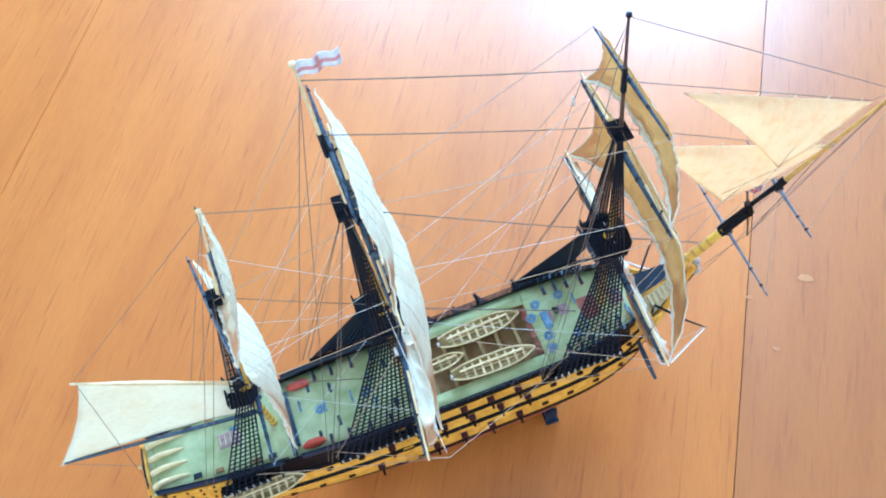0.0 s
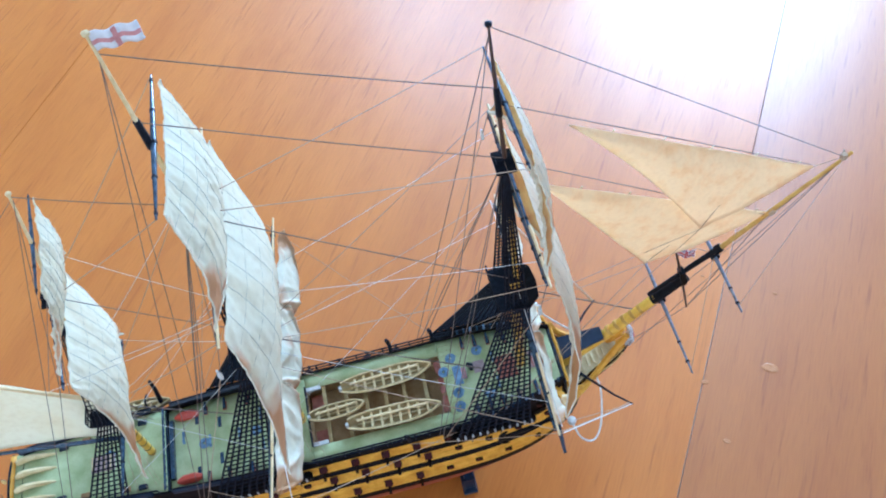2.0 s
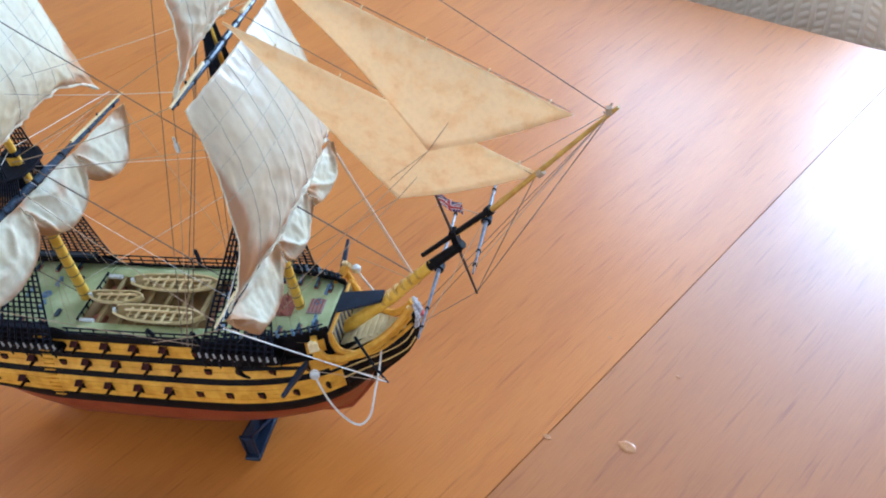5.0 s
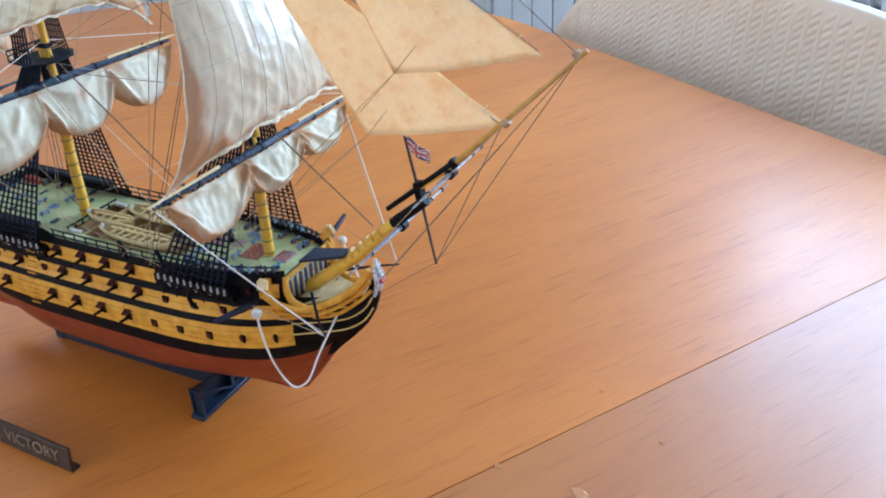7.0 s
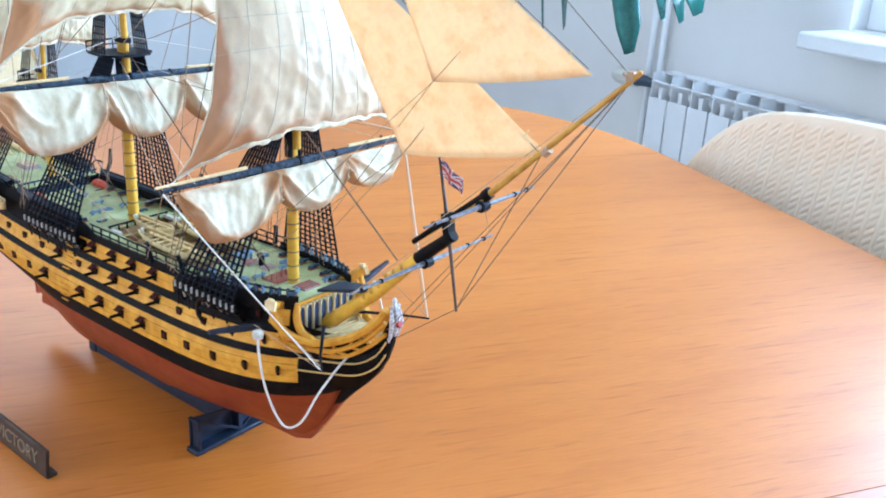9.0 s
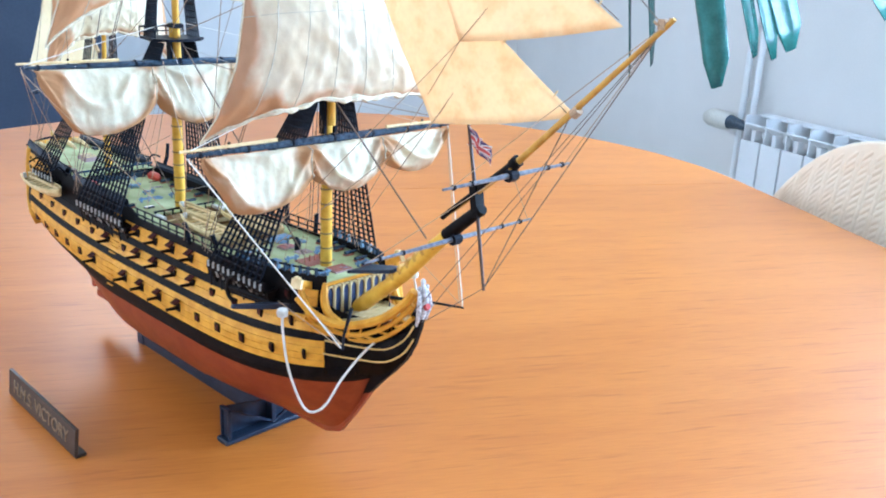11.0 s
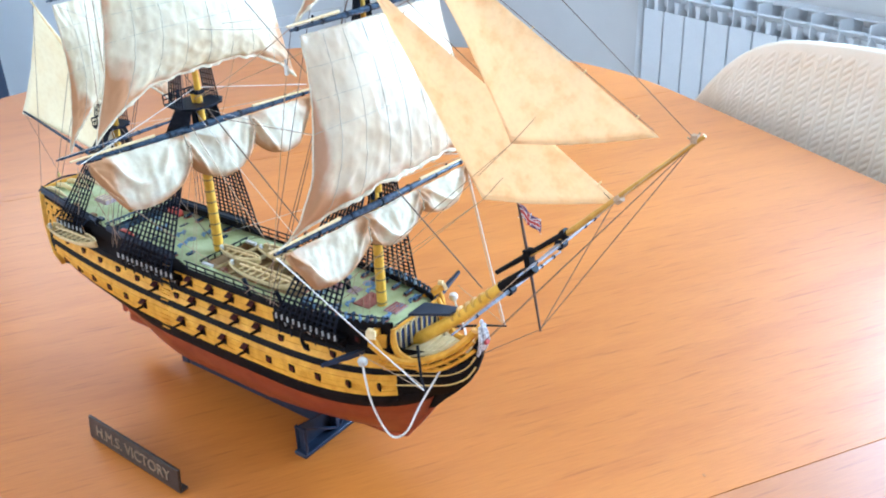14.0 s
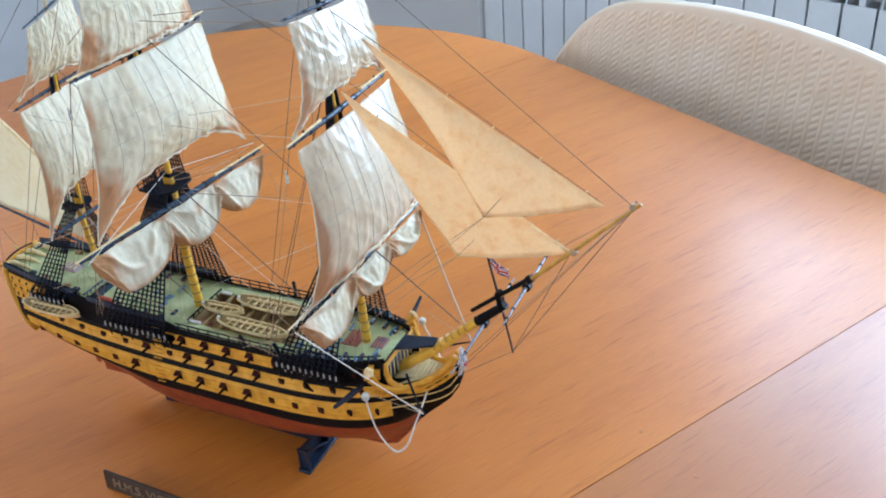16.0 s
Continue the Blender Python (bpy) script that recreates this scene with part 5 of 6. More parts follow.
# spanker with gaff and boom
sp, n = [], 18
jaw, peak, tack, clew = Vector((-97, 0, 189)), Vector((-157, 0, 250)), Vector((-97, 0, 147)), Vector((-208, 0, 166))
for j in range(n + 1):
    v = j / n
    a, b = jaw.lerp(tack, v), peak.lerp(clew, v) + Vector((4 * math.sin(math.pi * v), 0, 0))
    sp.append([a.lerp(b, i / n) + Vector((0, 5 * math.sin(math.pi * i / n) * math.sin(math.pi * (0.15 + 0.7 * v)) + 0.7 * noise.noise(Vector((i * 0.3, j * 0.3, 8))), 0)) for i in range(n + 1)])
thick(part("spanker", Geo().grid(sp), M_SAIL, ship, "ivory fore-and-aft spanker sail on the mizzen", 70), 0.0004)
part("gaff", Geo().tube([(-95, 0, 189.5), (-160, 0, 253)], [1.3, 0.7], 8), M_BUFF, zm)
part("boom", Geo().tube([(-95, 0, 140), (-205, 0, 168)], [1.4, 0.9], 8), M_SLATE, zm)

# ---- bowsprit ----
bs = part("bowsprit", Geo().tube([(152, 0, 88), (168, 0, 101), (192, 0, 120.5), (219, 0, 147.3)], [3.9, 3.7, 3.3, 2.8], 14), M_MAST, ship, "ochre bowsprit with pale woolding bands")
for t in (0.42, 0.52, 0.62, 0.72, 0.82, 0.92):
    a, b = Vector((168, 0, 101)), Vector((214, 0, 142.5))
    p = a.lerp(b, t)
    d = (b - a).normalized()
    part("woolding", Geo().tube([p - d * 0.9, p + d * 0.9], 3.95 - 0.9 * t, 14), M_BOOM, bs)
part("outer_sprit", Geo().tube([(217, 0, 145.4), (236, 0, 161.5)], [3.0, 2.6], 12), M_BLACK, bs, "black outer end of the bowsprit")
part("cap", Geo().box((233, 0, 164), (3.2, 5, 13), Euler((0, radians(-10), 0)).to_matrix()), M_BLACK, bs)
part("jib_boom", Geo().tube([(216, 0, 154), (252, 0, 183), (313, 0, 242)], [1.1, 1.5, 0.9], 10), M_BOOM, bs, "brown-ochre jib boom")
part("tip_lashing", Geo().box((309, 0, 240), (2.6, 2.6, 3.4)).tube([(307, -2.6, 241), (309, 0, 238.5), (310, 2.6, 242)], 0.5, 5), M_TAN, bs, "pale knotted lashing")
part("boom_lashing", Geo().tube([(276.6, 0, 205.6), (279, 0, 207.9)], 2.0, 8), M_TAN, bs)
part("boom_sleeve", Geo().tube([(214, 0, 152.6), (253, 0, 184.5)], [1.25, 1.75], 10), M_BLACK, bs)
part("boom_band", Geo().tube([(250.5, 0, 182.2), (253, 0, 184.5)], 2.6, 10), M_BLACK, bs)
part("jackstaff", Geo().tube([(226, 0, 195), (233, 0, 162), (239.5, 0, 127)], [0.6, 0.9, 0.6], 7), M_BROWN, bs, "thin dark jackstaff and dolphin striker")
for x, z, h, nm in ((222, 145, 50, "spritsail_yard"), (250, 178, 38, "sprit_topsail_yard")):
    part(nm, Geo().tube([(x, h * t, z) for t in (-1, -0.5, -0.1, 0.1, 0.5, 1)], [0.5, 0.8, 1.1, 1.1, 0.8, 0.5], 8), M_GREYSPAR, bs, "pale grey and black spar")
    for t in (-0.85, -0.6, 0.6, 0.85):
        part("spar_band", Geo().tube([(x, h * t - 0.5, z), (x, h * t + 0.5, z)], 1.15, 7), M_NET, bs)
    part("sling", Geo().tube([(x, -2.2, z), (x, 2.2, z)], 2.6, 8), M_NET, bs)

# small jack: crosses built as raised bars, waved
def waved(geo, x0_, amp, wave):
    geo.v = [(x, y + amp * math.sin((x - x0_) * wave) + 0.25 * amp * math.sin(z * 0.9), z) for x, y, z in geo.v]
    return geo


def flag(x, z, w, h, ground, cross, parent_ob, droop=0.0, union=False):
    base = Geo()
    n = 12
    rows = [[(x + w * i / n, 0, z - h * j / 6 - droop * (i / n)) for i in range(n + 1)] for j in range(7)]
    base.grid(rows)
    fl = part("jack_flag" if union else "ensign_flag", waved(base, x, 0.9, 0.75), ground, parent_ob)
    thick(fl, 0.0003)

    def bar(a, b, t, material, off):
        g = Geo()
        for sgn in (-1, 1):
            row = []
            for i in range(9):
                u, v = lerp(a[0], b[0], i / 8), lerp(a[1], b[1], i / 8)
                du, dv = b[0] - a[0], (b[1] - a[1]) * h / w
                L = math.hypot(du, dv)
                px, pz = -dv / L * t, du / L * t
                row.append([(x + w * u + s_ * px, sgn * off, z - h * v - droop * u + s_ * pz) for s_ in (-1, 1)])
            g.grid(row if sgn < 0 else [list(reversed(q)) for q in row])
        part("flag_bar", waved(g, x, 0.9, 0.75), material, fl)

    if union:
        bar((0, 0), (1, 1), 0.9, M_FLAGW, 0.25)
        bar((0, 1), (1, 0), 0.9, M_FLAGW, 0.25)
        bar((0, 0), (1, 1), 0.4, M_FLAGR, 0.32)
        bar((0, 1), (1, 0), 0.4, M_FLAGR, 0.32)
        bar((0.5, 0), (0.5, 1), 1.3, M_FLAGW, 0.38)
        bar((0, 0.5), (1, 0.5), 1.3, M_FLAGW, 0.38)
    bar((0.5, 0), (0.5, 1), 0.8, cross, 0.45)
    bar((0, 0.5), (1, 0.5), 0.8, cross, 0.45)


flag(227, 193, 11.5, 6.2, M_FLAGB, M_FLAGR, bs, 6.5, True)
flag(3.5, 415, 17, 8, M_FLAGW, M_FLAGP, mm, -0.8)

# ---- boats ----


def boat(name, length, width, depth, label):
    g, n = Geo(), 22
    rows, inner = [], []
    for i in range(n + 1):
        t = i / n
        x = length * (t - 0.5)
        w = width / 2 * (1 - abs(2 * t - 1) ** 3.2 * (1.0 if t > 0.5 else 0.55))
        w = max(w, 0.15)
        zk = 0.6 * depth * abs(2 * t - 1) ** 4
        top = depth + 0.35 * depth * (2 * t - 1) ** 2
        rows.append([(x, w * math.sin(a), zk + (top - zk) * (1 - math.cos(a)) if abs(a) < math.pi / 2 else top) for a in np.linspace(-math.pi / 2, math.pi / 2, 11)])
        inner.append([(x, y * 0.84, z * 0.86 + 0.14 * top + 0.2) for x, y, z in rows[-1]])
    g.grid(rows)
    hull_b = part(name, g, M_BOAT, ship, label, 60)
    thick(hull_b, 0.0005)
    part("inside", Geo().grid(inner), M_BOATIN, hull_b, "drab brown boat inside")
    rim = Geo()
    for k in (0, 10):
        rim.tube([Vector(r[k]) + Vector((0, 0, 0.2)) for r in rows], 0.55, 5)
    part("gunwale", rim, M_BOAT, hull_b)
    for t in np.linspace(0.16, 0.86, 8 if length > 40 else 5):
        w = width * 0.46 * (1 - abs(2 * t - 1) ** 3.2)
        part("thwart", Geo().box((length * (t - 0.5), 0, depth * 0.92), (1.5, 2 * w, 0.6)), M_BOAT, hull_b)
    part("stowed_spar", Geo().tube([(-length * 0.40, width * 0.10, depth * 1.12), (length * 0.36, width * 0.16, depth * 1.10)], 0.75, 6), M_BUFF, hull_b, "pale spar stowed along the boat")
    part("stern_post", Geo().box((-length * 0.51, 0, depth * 0.95), (1.6, 1.8, depth * 1.0)), M_IVORY, hull_b)
    part("keelson", Geo().box((0, 0, depth * 0.5), (length * 0.8, 0.8, 0.5)), M_BOAT, hull_b)
    return hull_b


for nm, L, W, x, y, z, a in (("launch", 57, 13, 54, 12.5, 106.6, 1.5), ("barge", 57, 12.5, 54.5, -13.5, 106.6, -1.0), ("pinnace", 34, 9, 21, -1.5, 106.6, 2)):
    ob = boat("ship_boat", L, W, 4.6, "cream painted ship's boat with brown inside, thwarts across")
    ob.matrix_basis = pose(x * 0.001, y * 0.001, z * 0.001, 0, 0, a)
for s in (-1, 1):
    ob = boat("quarter_boat", 54, 11, 5.0, "cream ship's boat hanging at the quarter")
    ob.matrix_basis = pose(-0.110, s * 0.0365, 0.1005, s * -6, 0, 0)
    for x in (-126, -94):
        part("davit", Geo().tube(smooth_path([(x, s * 27, 112), (x, s * 32, 119), (x, s * 38, 117)], 8), 0.6, 6), M_NET, ship)
        part("fall", Geo().tube([(x, s * 38, 117), (x, s * 37, 107)], 0.25, 4), M_TAN, ship)

# ---- deck fittings ----


def deck_gun(x, y, z, yaw):
    m = pose(x * 0.001, y * 0.001, z * 0.001, 0, 0, yaw)
    c = part("deck_gun", Geo().tube([(-3.4, 0, 2.2), (0, 0, 2.3), (4.2, 0, 2.4)], [1.1, 1.0, 0.7], 8), M_SLATE, ship, "small black deck gun on its carriage", at=m)
    part("carriage", Geo().box((-1, 0, 1.0), (5.5, 2.4, 1.2)), M_DKRED, c, "red-brown carriage")


for x in (-60, -48, -34, -20, 104, 112, 120, 130, 141, 150):
    for s in (-1, 1):
        deck_gun(x, s * (half(x, 105) - 7.5), lift(x, DECK) + 0.4, s * 90)
def coil(x, y, z, r, material):
    """A rope coil lying on the deck."""
    pts = [(x + (r - 0.05 * k) * math.cos(k * 0.52), y + (r - 0.05 * k) * math.sin(k * 0.52), z + 0.02 * k) for k in range(38)]
    part("rope_coil", Geo().tube(pts, 0.8, 5), material, ship, "grey-blue rope coil on deck")


for x, y in ((95, 15), (89, 7), (95, -9), (94, -18), (-62, 0), (112, 16), (114, -15), (146, 3), (-118, 4), (-30, 0)):
    coil(x, y, lift(x, 111 if x < -84 else DECK) + 1.2, 3.1, M_BLUE)
for x, y in ((99, 3), (111, 5)):
    part("deck_hatch", Geo().box((x, y, 108), (7.5, 8.5, 2.2), None, 0.92).box((x, y, 109.4), (6.0, 0.7, 0.5)), M_MAUVE, ship, "mauve-grey deck hatch")
part("galley_chimney", Geo().tube([(106, 5, 107), (106, 5, 113), (104, 5, 114.5)], [1.7, 1.7, 1.5], 8), M_NET, ship)
for s in (-1, 1):
    for k in range(4):
        part("ladder_step", Geo().box((84.5 + k * 1.6, s * 14, 104 + k * 1.2), (1.3, 7, 0.7)), M_DKRED, ship, "red-brown ladder step")
    for x in (60, 87):
        part("boat_crane", Geo().tube(smooth_path([(x, s * 31, 107), (x, s * 32, 114), (x - 1, s * 33, 119)], 8), [1.3] * 9, 7), M_NET, ship, "black boat crane post")
for y in (-5.5, 5.5):
    part("belfry_post", Geo().tube([(97, y, 106.5), (97, y, 114)], 0.6, 6), M_BLUE, ship)
part("belfry_roof", Geo().box((97, 0, 114.5), (5, 13, 1.2), None, 0.8), M_BLUE, ship)
for x, y in ((-40, 0), (-58, 0), (-74, 6), (120, 9), (120, -9), (149, 12), (149, -12), (-26, 10), (-26, -10)):
    z = lift(x, DECK)
    part("bitt", Geo().tube([(x, y - 2.4, z), (x, y - 2.4, z + 4.6)], 0.7, 6).tube([(x, y + 2.4, z), (x, y + 2.4, z + 4.6)], 0.7, 6).box((x, y, z + 3.4), (1.2, 8, 1.0)), M_BLUE, ship)
for x in (-50, -70):
    part("ladder", Geo().box((x, 0, 106.9), (10, 8, 0.5)).box((x - 3, 0, 107.2), (0.8, 7, 0.6)).box((x, 0, 107.2), (0.8, 7, 0.6)).box((x + 3, 0, 107.2), (0.8, 7, 0.6)), M_WAIST, ship)
for s in (-1, 1):
    part("flag_locker", Geo().tube([(-79, s * 21, 109.5), (-75, s * 21, 110), (-68, s * 21, 110), (-64, s * 21, 109.3)], [1.2, 3.0, 3.0, 1.4], 8), M_LOCK, ship, "orange-red deck locker")
part("quarterdeck_screen", Geo().box((-81, 0, 109.2), (2.4, 38, 5.4)), M_SLATE, ship)
part("forecastle_pinrail", Geo().box((127, 0, 109.3), (12, 16, 0.9)), M_DKRED, ship, "red-brown fife rail deck patch")
for k in range(-2, 3):
    part("belaying_pin", Geo().tube([(127, k * 3.2, 109), (127, k * 3.2, 113)], 0.45, 5), M_DKRED, ship)
for s in (-1, 1):
    cat = part("cathead", Geo().box((152.5, s * 25.5, 110.2), (3.4, 15, 3.4), Euler((radians(s * 20), 0, radians(s * -22))).to_matrix()), M_OCHRE, ship, "ochre cathead beam with carved end")
    part("cathead_end", Geo().box((155.2, s * 32.2, 112.8), (5.2, 2.2, 4.6), Euler((radians(s * 20), 0, radians(s * -22))).to_matrix()), M_BUFF, cat, "pale carved beam end")
    part("cathead_sheave", Geo().tube([(153.2, s * 31, 114.4), (155.8, s * 31.6, 114.8)], 1.5, 9), M_BUFF, cat)
    part("knee", Geo().tube(smooth_path([(157.5, s * 24, 92), (158.5, s * 27.5, 97), (157, s * 29, 104), (154.5, s * 30, 110)], 10), [1.3, 1.5, 1.7, 1.8, 1.9, 1.9, 1.8, 1.7, 1.6, 1.5, 1.4], 7), M_OCHRE, ship)
    part("head_bracket", Geo().tube(smooth_path([(160.5, s * 20, 112), (161.5, s * 21.5, 105), (164, s * 21, 98.5), (170, s * 18.5, 94.5)], 10), [1.2, 1.4, 1.7, 1.9, 2.0, 2.0, 2.0, 1.9, 1.9, 1.8, 1.7], 7), M_OCHRE, ship)
    # anchor stowed along the bow: shank, curved arms, and its stock standing out from the side
    an = part("anchor", Geo().tube([(112, s * 41, 101), (149, s * 36, 100)], [1.3, 1.0], 8).tube(smooth_path([(117, s * 41.5, 94.5), (113, s * 41.6, 97), (112, s * 41.4, 101), (113, s * 41, 105), (117, s * 40.4, 107.5)], 10), [0.6, 0.9, 1.1, 1.2, 1.3, 1.3, 1.3, 1.2, 1.1, 0.9, 0.6], 7), M_BLACK, ship, "black anchor lashed to the bow")
    part("anchor_stock", Geo().tube([(148.5, s * 32, 100), (147.5, s * 42, 102.2), (146, s * 61, 106.2)], [1.5, 2.0, 1.2], 4), M_NAVY, an, "navy stock")
    part("boomkin", Geo().tube([(170, s * 12, 100), (186, s * 30, 97), (195, s * 38, 95.5)], [0.9, 0.7, 0.5], 7), M_NET, ship, "dark boomkin spar")
# loose white mooring rope hanging in a bight at the starboard bow
part("bow_rope", Geo().tube(smooth_path([(156, -41, 101), (157.5, -42, 93), (161, -42, 77), (166.5, -40, 62), (172, -38, 56.5), (177, -33, 60), (180, -26, 72), (182, -16, 82), (181, -6, 86)], 40), 0.62, 7), M_WHITEROPE, ship, "white cotton rope hanging in a bight")
part("rope_bead", Geo().turned([(0.6, 0), (2.4, 0.6), (2.8, 2.4), (2.3, 4.0), (0.8, 4.6)], (156, -41, 99), 10), M_IVORY, ship, "white bead on the rope")

part("bow_rope", Geo().tube(smooth_path([(156, 41, 101), (158, 41, 95), (164, 38, 88), (172, 30, 86), (180, 18, 92), (184, 10, 99)], 24), 0.62, 7), M_WHITEROPE, ship, "white cotton rope led along the bow")
part("rope_bead", Geo().turned([(0.6, 0), (2.4, 0.6), (2.8, 2.4), (2.3, 4.0), (0.8, 4.6)], (156, 41, 99), 10), M_IVORY, ship, "white bead on the rope")
# tall dark post at the port quarterdeck rail
part("rail_post", Geo().tube([(-88, 36, 108), (-88, 40, 118), (-88, 41, 127)], [1.5, 1.3, 1.1], 8), M_NET, ship)

# ---- running and standing rigging ----


def line(a, b, r=0.28, material=None, drop=0.0):
    part("rigging_line", Geo().tube(sag(a, b, drop, 8) if drop else [a, b], r * (0.78 if material is None else 0.92), 5), material or M_DARKROPE, ship)


# stays down to the bowsprit and between the masts
line((137.5, 0, 377), (310, 0, 239), 0.26)
line((138, 0, 336), (292, 0, 240), 0.26)
line((139, 0, 300), (275, 0, 205), 0.26)
line((137, 0, 196), (205, 0, 141), 0.5)
line((3, 0, 406), (137.5, 0, 345), 0.3, None, 1)
line((3, 0, 372), (138, 0, 302), 0.3, None, 1)
line((2, 0, 316), (137, 0, 204), 0.36, None, 1)
line((0, 0, 212), (118, 0, 110), 0.5)
line((-56, 0, 350), (2, 0, 322), 0.28, None, 1)
line((-73, 0, 284), (0, 0, 216), 0.3, None, 1)
line((-92, 0, 182), (-6, 0, 112), 0.4)
line((309, 0, 238), (239.5, 0, 128), 0.3)
line((276, 0, 206), (239.5, 0, 128), 0.3)
line((239.5, 0, 128), (203, 0, 100), 0.24)
for s in (-1, 1):
    line((309, 0, 238), (205, s * 6, 108), 0.22)
    line((250, s * 34, 178), (310, 0, 240), 0.2, M_TAN)
    line((222, s * 48, 145), (250, 0, 180), 0.2, M_TAN)
    # backstays
    line((3, 0, 405), (-66, s * 36, 110), 0.26)
    line((1, 0, 318), (-64, s * 37, 109), 0.3)
    line((1, 0, 318), (-60, s * 37, 109), 0.3)
    line((137.5, 0, 374), (78, s * 34, 110), 0.26)
    line((138, 0, 300), (84, s * 35, 109), 0.3)
    line((138, 0, 300), (80, s * 34, 109), 0.3)
    line((-56, 0, 348), (-142, s * 28, 118), 0.24)
    line((-73, 0, 284), (-138, s * 29, 117), 0.26)
    # braces and sheets
    line((141, s * 77, 176), (0, s * 8, 196), 0.24, M_TAN, 2)
    line((142, s * 53, 277), (1, s * 3, 210), 0.24, M_TAN, 2)
    line((141, s * 39, 335 - 3.5 * s), (1, s * 2, 318), 0.22, M_TAN, 1)
    line((6, s * 88, 196), (-110, s * 30, 118), 0.2, M_TAN, 2)
    line((6, s * 58, 302), (-91, s * 2, 184), 0.24, M_TAN, 2)
    line((4.5, s * 38, 360), (-73, s * 2, 284), 0.22, M_TAN, 1)
    line((141, s * 77, 174), (194, s * 38, 96), 0.34, M_WHITEROPE)
    line((141, s * 76, 174), (193, s * 37, 97), 0.3, M_TAN, 2)
    line((157, s * 44, 108), (194, s * 38, 96), 0.22, M_TAN)
    line((141, s * 77, 174), (60, s * 34, 110), 0.2, M_TAN, 1)
    line((6, s * 88, 194), (88, s * 34, 110), 0.2, M_TAN, 1)
    line((6, s * 88, 194), (-60, s * 33, 114), 0.2, M_TAN, 1)
    # thin pale running lines between the masts
    for a, b in (((140, 60, 175), (0, 3, 203)), ((140, 76, 175), (-1, 4, 118)), ((4, 82, 195), (-92, 3, 150)), ((4, 60, 195), (-92, 2, 176)),
                 ((-88, 47, 169), (-4, 3, 203)), ((142, 40, 276), (2, 2, 252)), ((6, 44, 301), (-84, 2, 222)), ((-79, 38, 267), (0, 2, 240))):
        if s > 0 or b[2] > 160:
            line((a[0], s * a[1], a[2]), (b[0], s * b[1], b[2]), 0.14, M_WHITEROPE, 1.5)
    # lifts
    line((141, s * 75, 177), (138, s * 2, 200), 0.26, M_WHITEROPE)
    line((6, s * 86, 197), (1, s * 2, 216), 0.26, M_WHITEROPE)
    line((142, s * 52, 278), (138, s * 1, 302), 0.2, M_DARKROPE)
    line((6, s * 57, 303), (1, s * 1, 320), 0.2, M_DARKROPE)
    line((-79, s * 38, 268), (-73, s * 1, 286), 0.2, M_DARKROPE)
    # brace pendants: a clear block hangs under each topsail yardarm, its fall leads aft
    for yx, yy, yz, bx, by, bz, ex, ey, ez in ((6, 57.5, 301, 0.5, 60, 281, -61, 36, 111), (142, 52.5, 276, 138, 54, 258, 82, 35, 110)):
        line((yx, s * yy, yz), (bx, s * by, bz), 0.22)
        line((bx, s * by, bz), (ex, s * ey, ez), 0.2, M_TAN)
        part("rigging_block", Geo().box((bx, s * by, bz), (1.5, 1.5, 4.2)).tube([(bx, s * by, bz + 2), (bx, s * by, bz + 5)], 0.6, 5), M_IVORY, ship)
    # spanker vangs and ensign halyard
    line((-158, 0, 251), (-172, s * 18, 124), 0.22)
line((-158, 0, 252), (-92, 0, 186), 0.2)
line((-159, 0, 253), (-56, 0, 349), 0.2)
line((-206, 0, 168), (-176, 0, 124), 0.22)

for x, top, aft in ((136, 190, 12), (-1, 200, 14), (-92, 172, 9)):
    for s in (-1, 1):
        for k in range(4):
            bx = x - aft + k * aft * 0.6
            line((x + 1.5, s * (2 + k * 0.8), top - 4 * k), (bx, s * (half(bx, 105) - 2.5 - 2.2 * (k % 3)), lift(bx, 111)), 0.13, M_TAN)
for s in (-1, 1):
    line((231, -13, 227.5), (112, s * 31, 113), 0.2, M_TAN)
    line((208.5, -3, 192), (118, s * 30, 113), 0.2, M_TAN)

# ---- stand, name plate ----


stand = thing("display_stand", "dark navy plastic stand with a keel beam and cross foot", "stand", SHIP)
spine = Geo().box((14, 0, 7.5), (152, 3.0, 15))
bevel(part("keel_beam", spine, M_NAVY, stand), 0.0005)


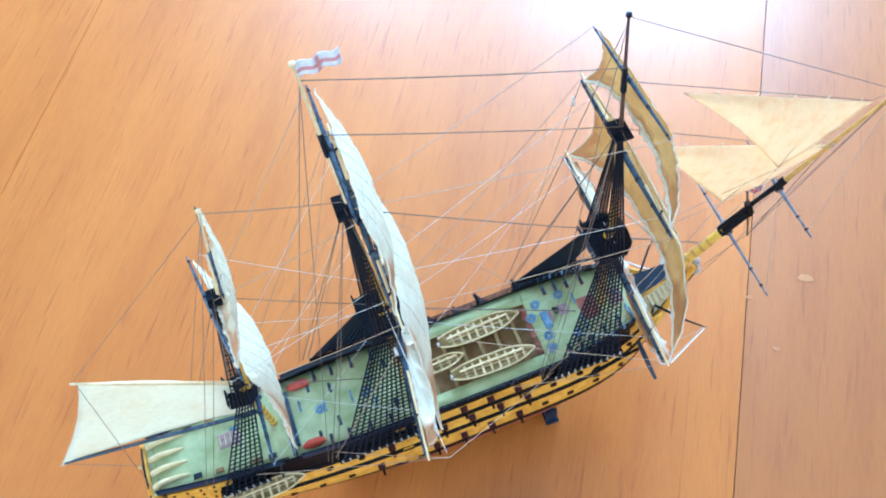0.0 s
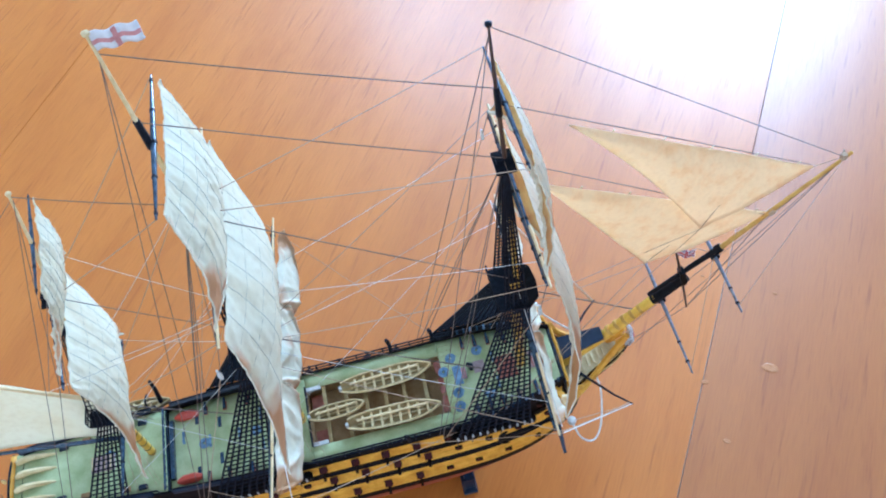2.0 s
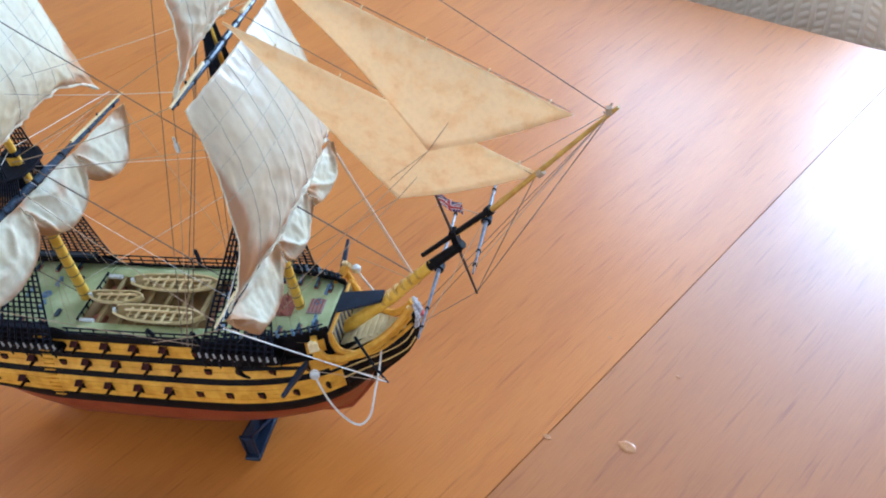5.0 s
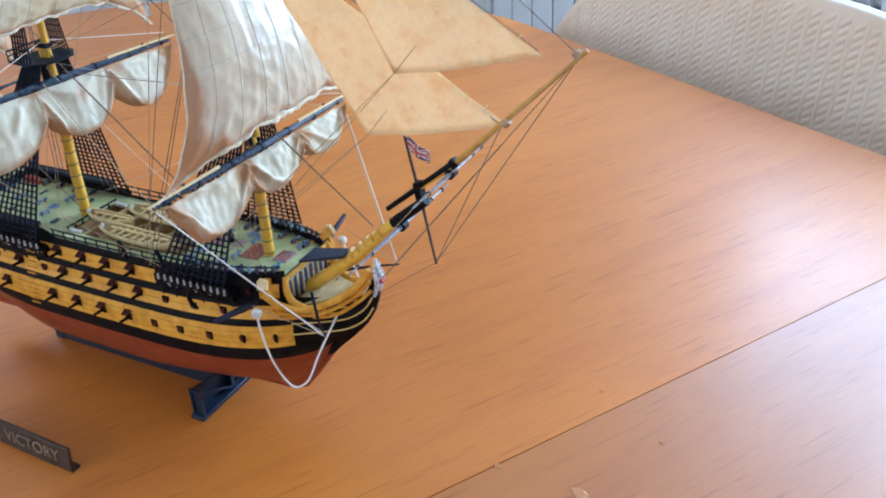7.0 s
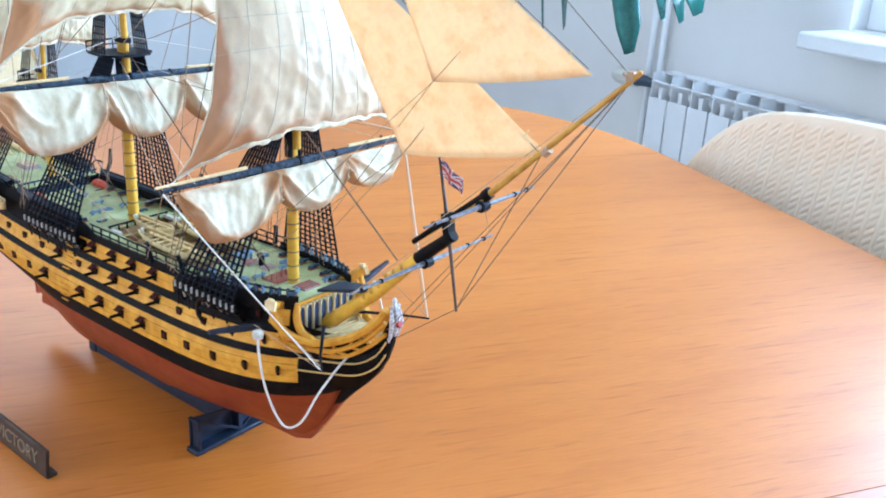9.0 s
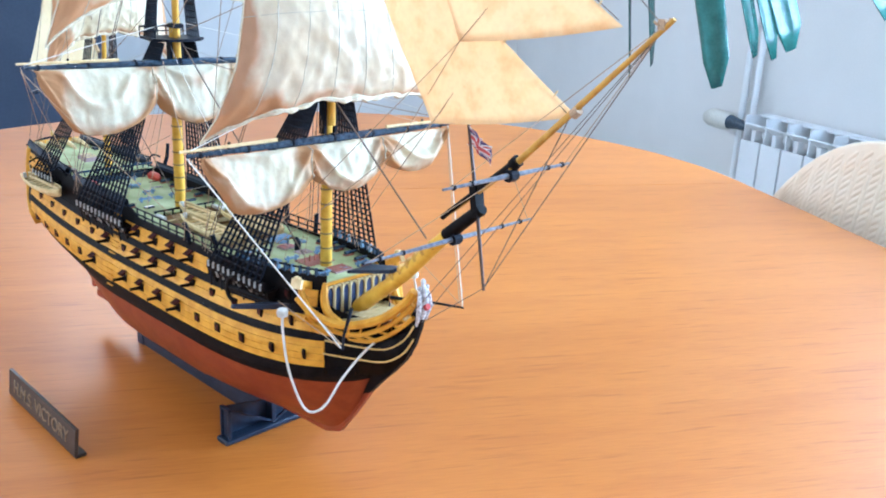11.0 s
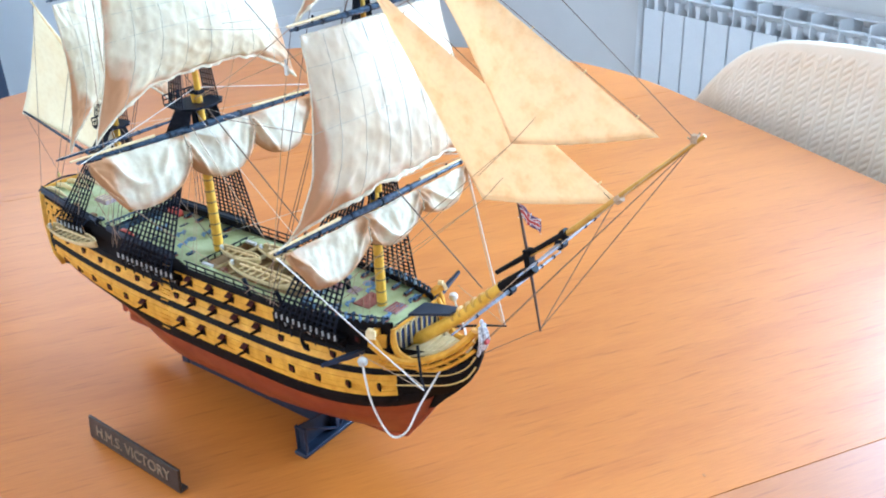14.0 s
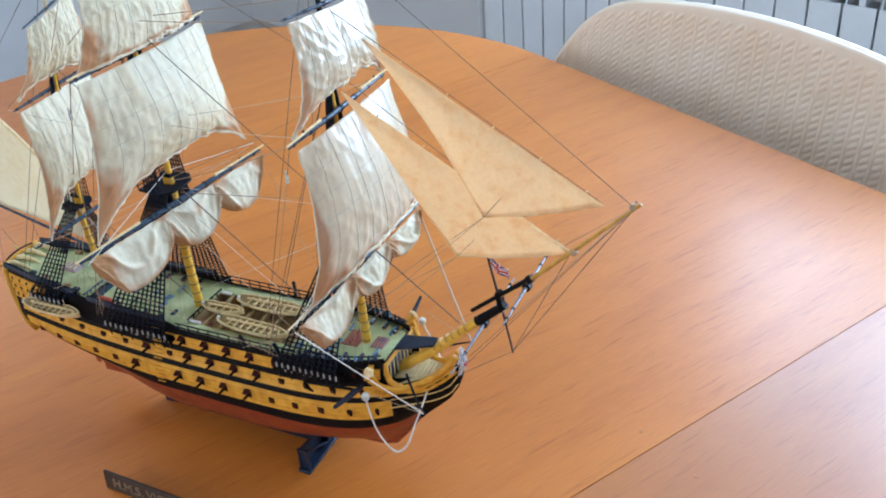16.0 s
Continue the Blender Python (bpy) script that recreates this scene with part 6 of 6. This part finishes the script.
def cross_foot(x, w, top):
    """A cross foot: a slim base bar, and at each end a framed post with a slanting web that runs in to the keel."""
    bevel(part("base_bar", Geo().box((x, 0, 1.5), (10, 2 * w + 5, 3.0)), M_NAVY, stand), 0.0008)
    for s in (-1, 1):
        web = Geo()
        prof = [(s * 1.6, 3.0), (s * (w - 1.5), 3.0), (s * (w - 1.5), top - 1.0), (s * (w - 4), top - 1.0), (s * 1.6, 15.5)]
        if s < 0:
            prof.reverse()
        n = len(prof)
        web.add([(x - 3.6, y, z) for y, z in prof] + [(x - 2.4, y, z) for y, z in prof],
                [tuple(reversed(range(n))), tuple(range(n, 2 * n))] + [(i, (i + 1) % n, (i + 1) % n + n, i + n) for i in range(n)])
        part("web", web, M_NAVY, stand, smooth=20)
        for dx in (-3.6, 3.6):
            bevel(part("post_edge", Geo().box((x + dx, s * (w - 0.6), top / 2 + 1.5), (1.5, 2.0, top - 3.0)), M_NAVY, stand), 0.0004)
        part("post_top", Geo().box((x, s * (w - 0.6), top - 0.7), (8.7, 2.0, 1.4)), M_NAVY, stand)
        part("post_panel", Geo().box((x, s * (w - 1.2), top / 2 + 1.2), (6.2, 0.8, top - 3.6)), M_NAVY, stand)
        part("stay", Geo().tube([(x + 2.6, s * (w - 2), top - 2), (x + 2.6, s * 2, 4.5)], 0.9, 4), M_NAVY, stand)


cross_foot(87, 30, 21)
part("aft_block", Geo().box((-60, 0, 8), (7, 4.4, 15.6)), M_NAVY, stand)

plate = thing("name_plate", "dark brown plastic name plate with raised letters standing loose", "name plate", SHIP @ Matrix.Translation((0.0047, -0.0945, 0)) @ pose(0, 0, 0, 0, 0, -1.6))
M_LETTER = paint("dull_gold_letter", (0.20, 0.14, 0.085), (0.32, 0.235, 0.145), 0.5, 300)
M_PLATE = paint("dark_brown_plastic", (0.025, 0.016, 0.012), (0.05, 0.033, 0.024), 0.4, 150)
bevel(part("panel", Geo().box((0, 0, 9.0), (93, 2.0, 15.4), Euler((radians(-6), 0, 0)).to_matrix()), M_PLATE, plate), 0.0004)
bevel(part("foot", Geo().box((0, 1.6, 1.1), (93, 6, 2.0)), M_PLATE, plate), 0.0004)
txt = bpy.data.curves.new("letters", 'FONT')
txt.body, txt.size, txt.extrude, txt.align_x, txt.align_y = "H.M.S. VICTORY", 0.0108, 0.0004, 'CENTER', 'CENTER'
tob = new("letters", txt)
tob.parent = plate
tob.matrix_basis = Matrix.Translation((0, -0.00115, 0.0088)) @ pose(0, 0, 0, 84, 0, 0)
txt.materials.append(M_LETTER)
tagged(tob, "raised dull gold lettering")
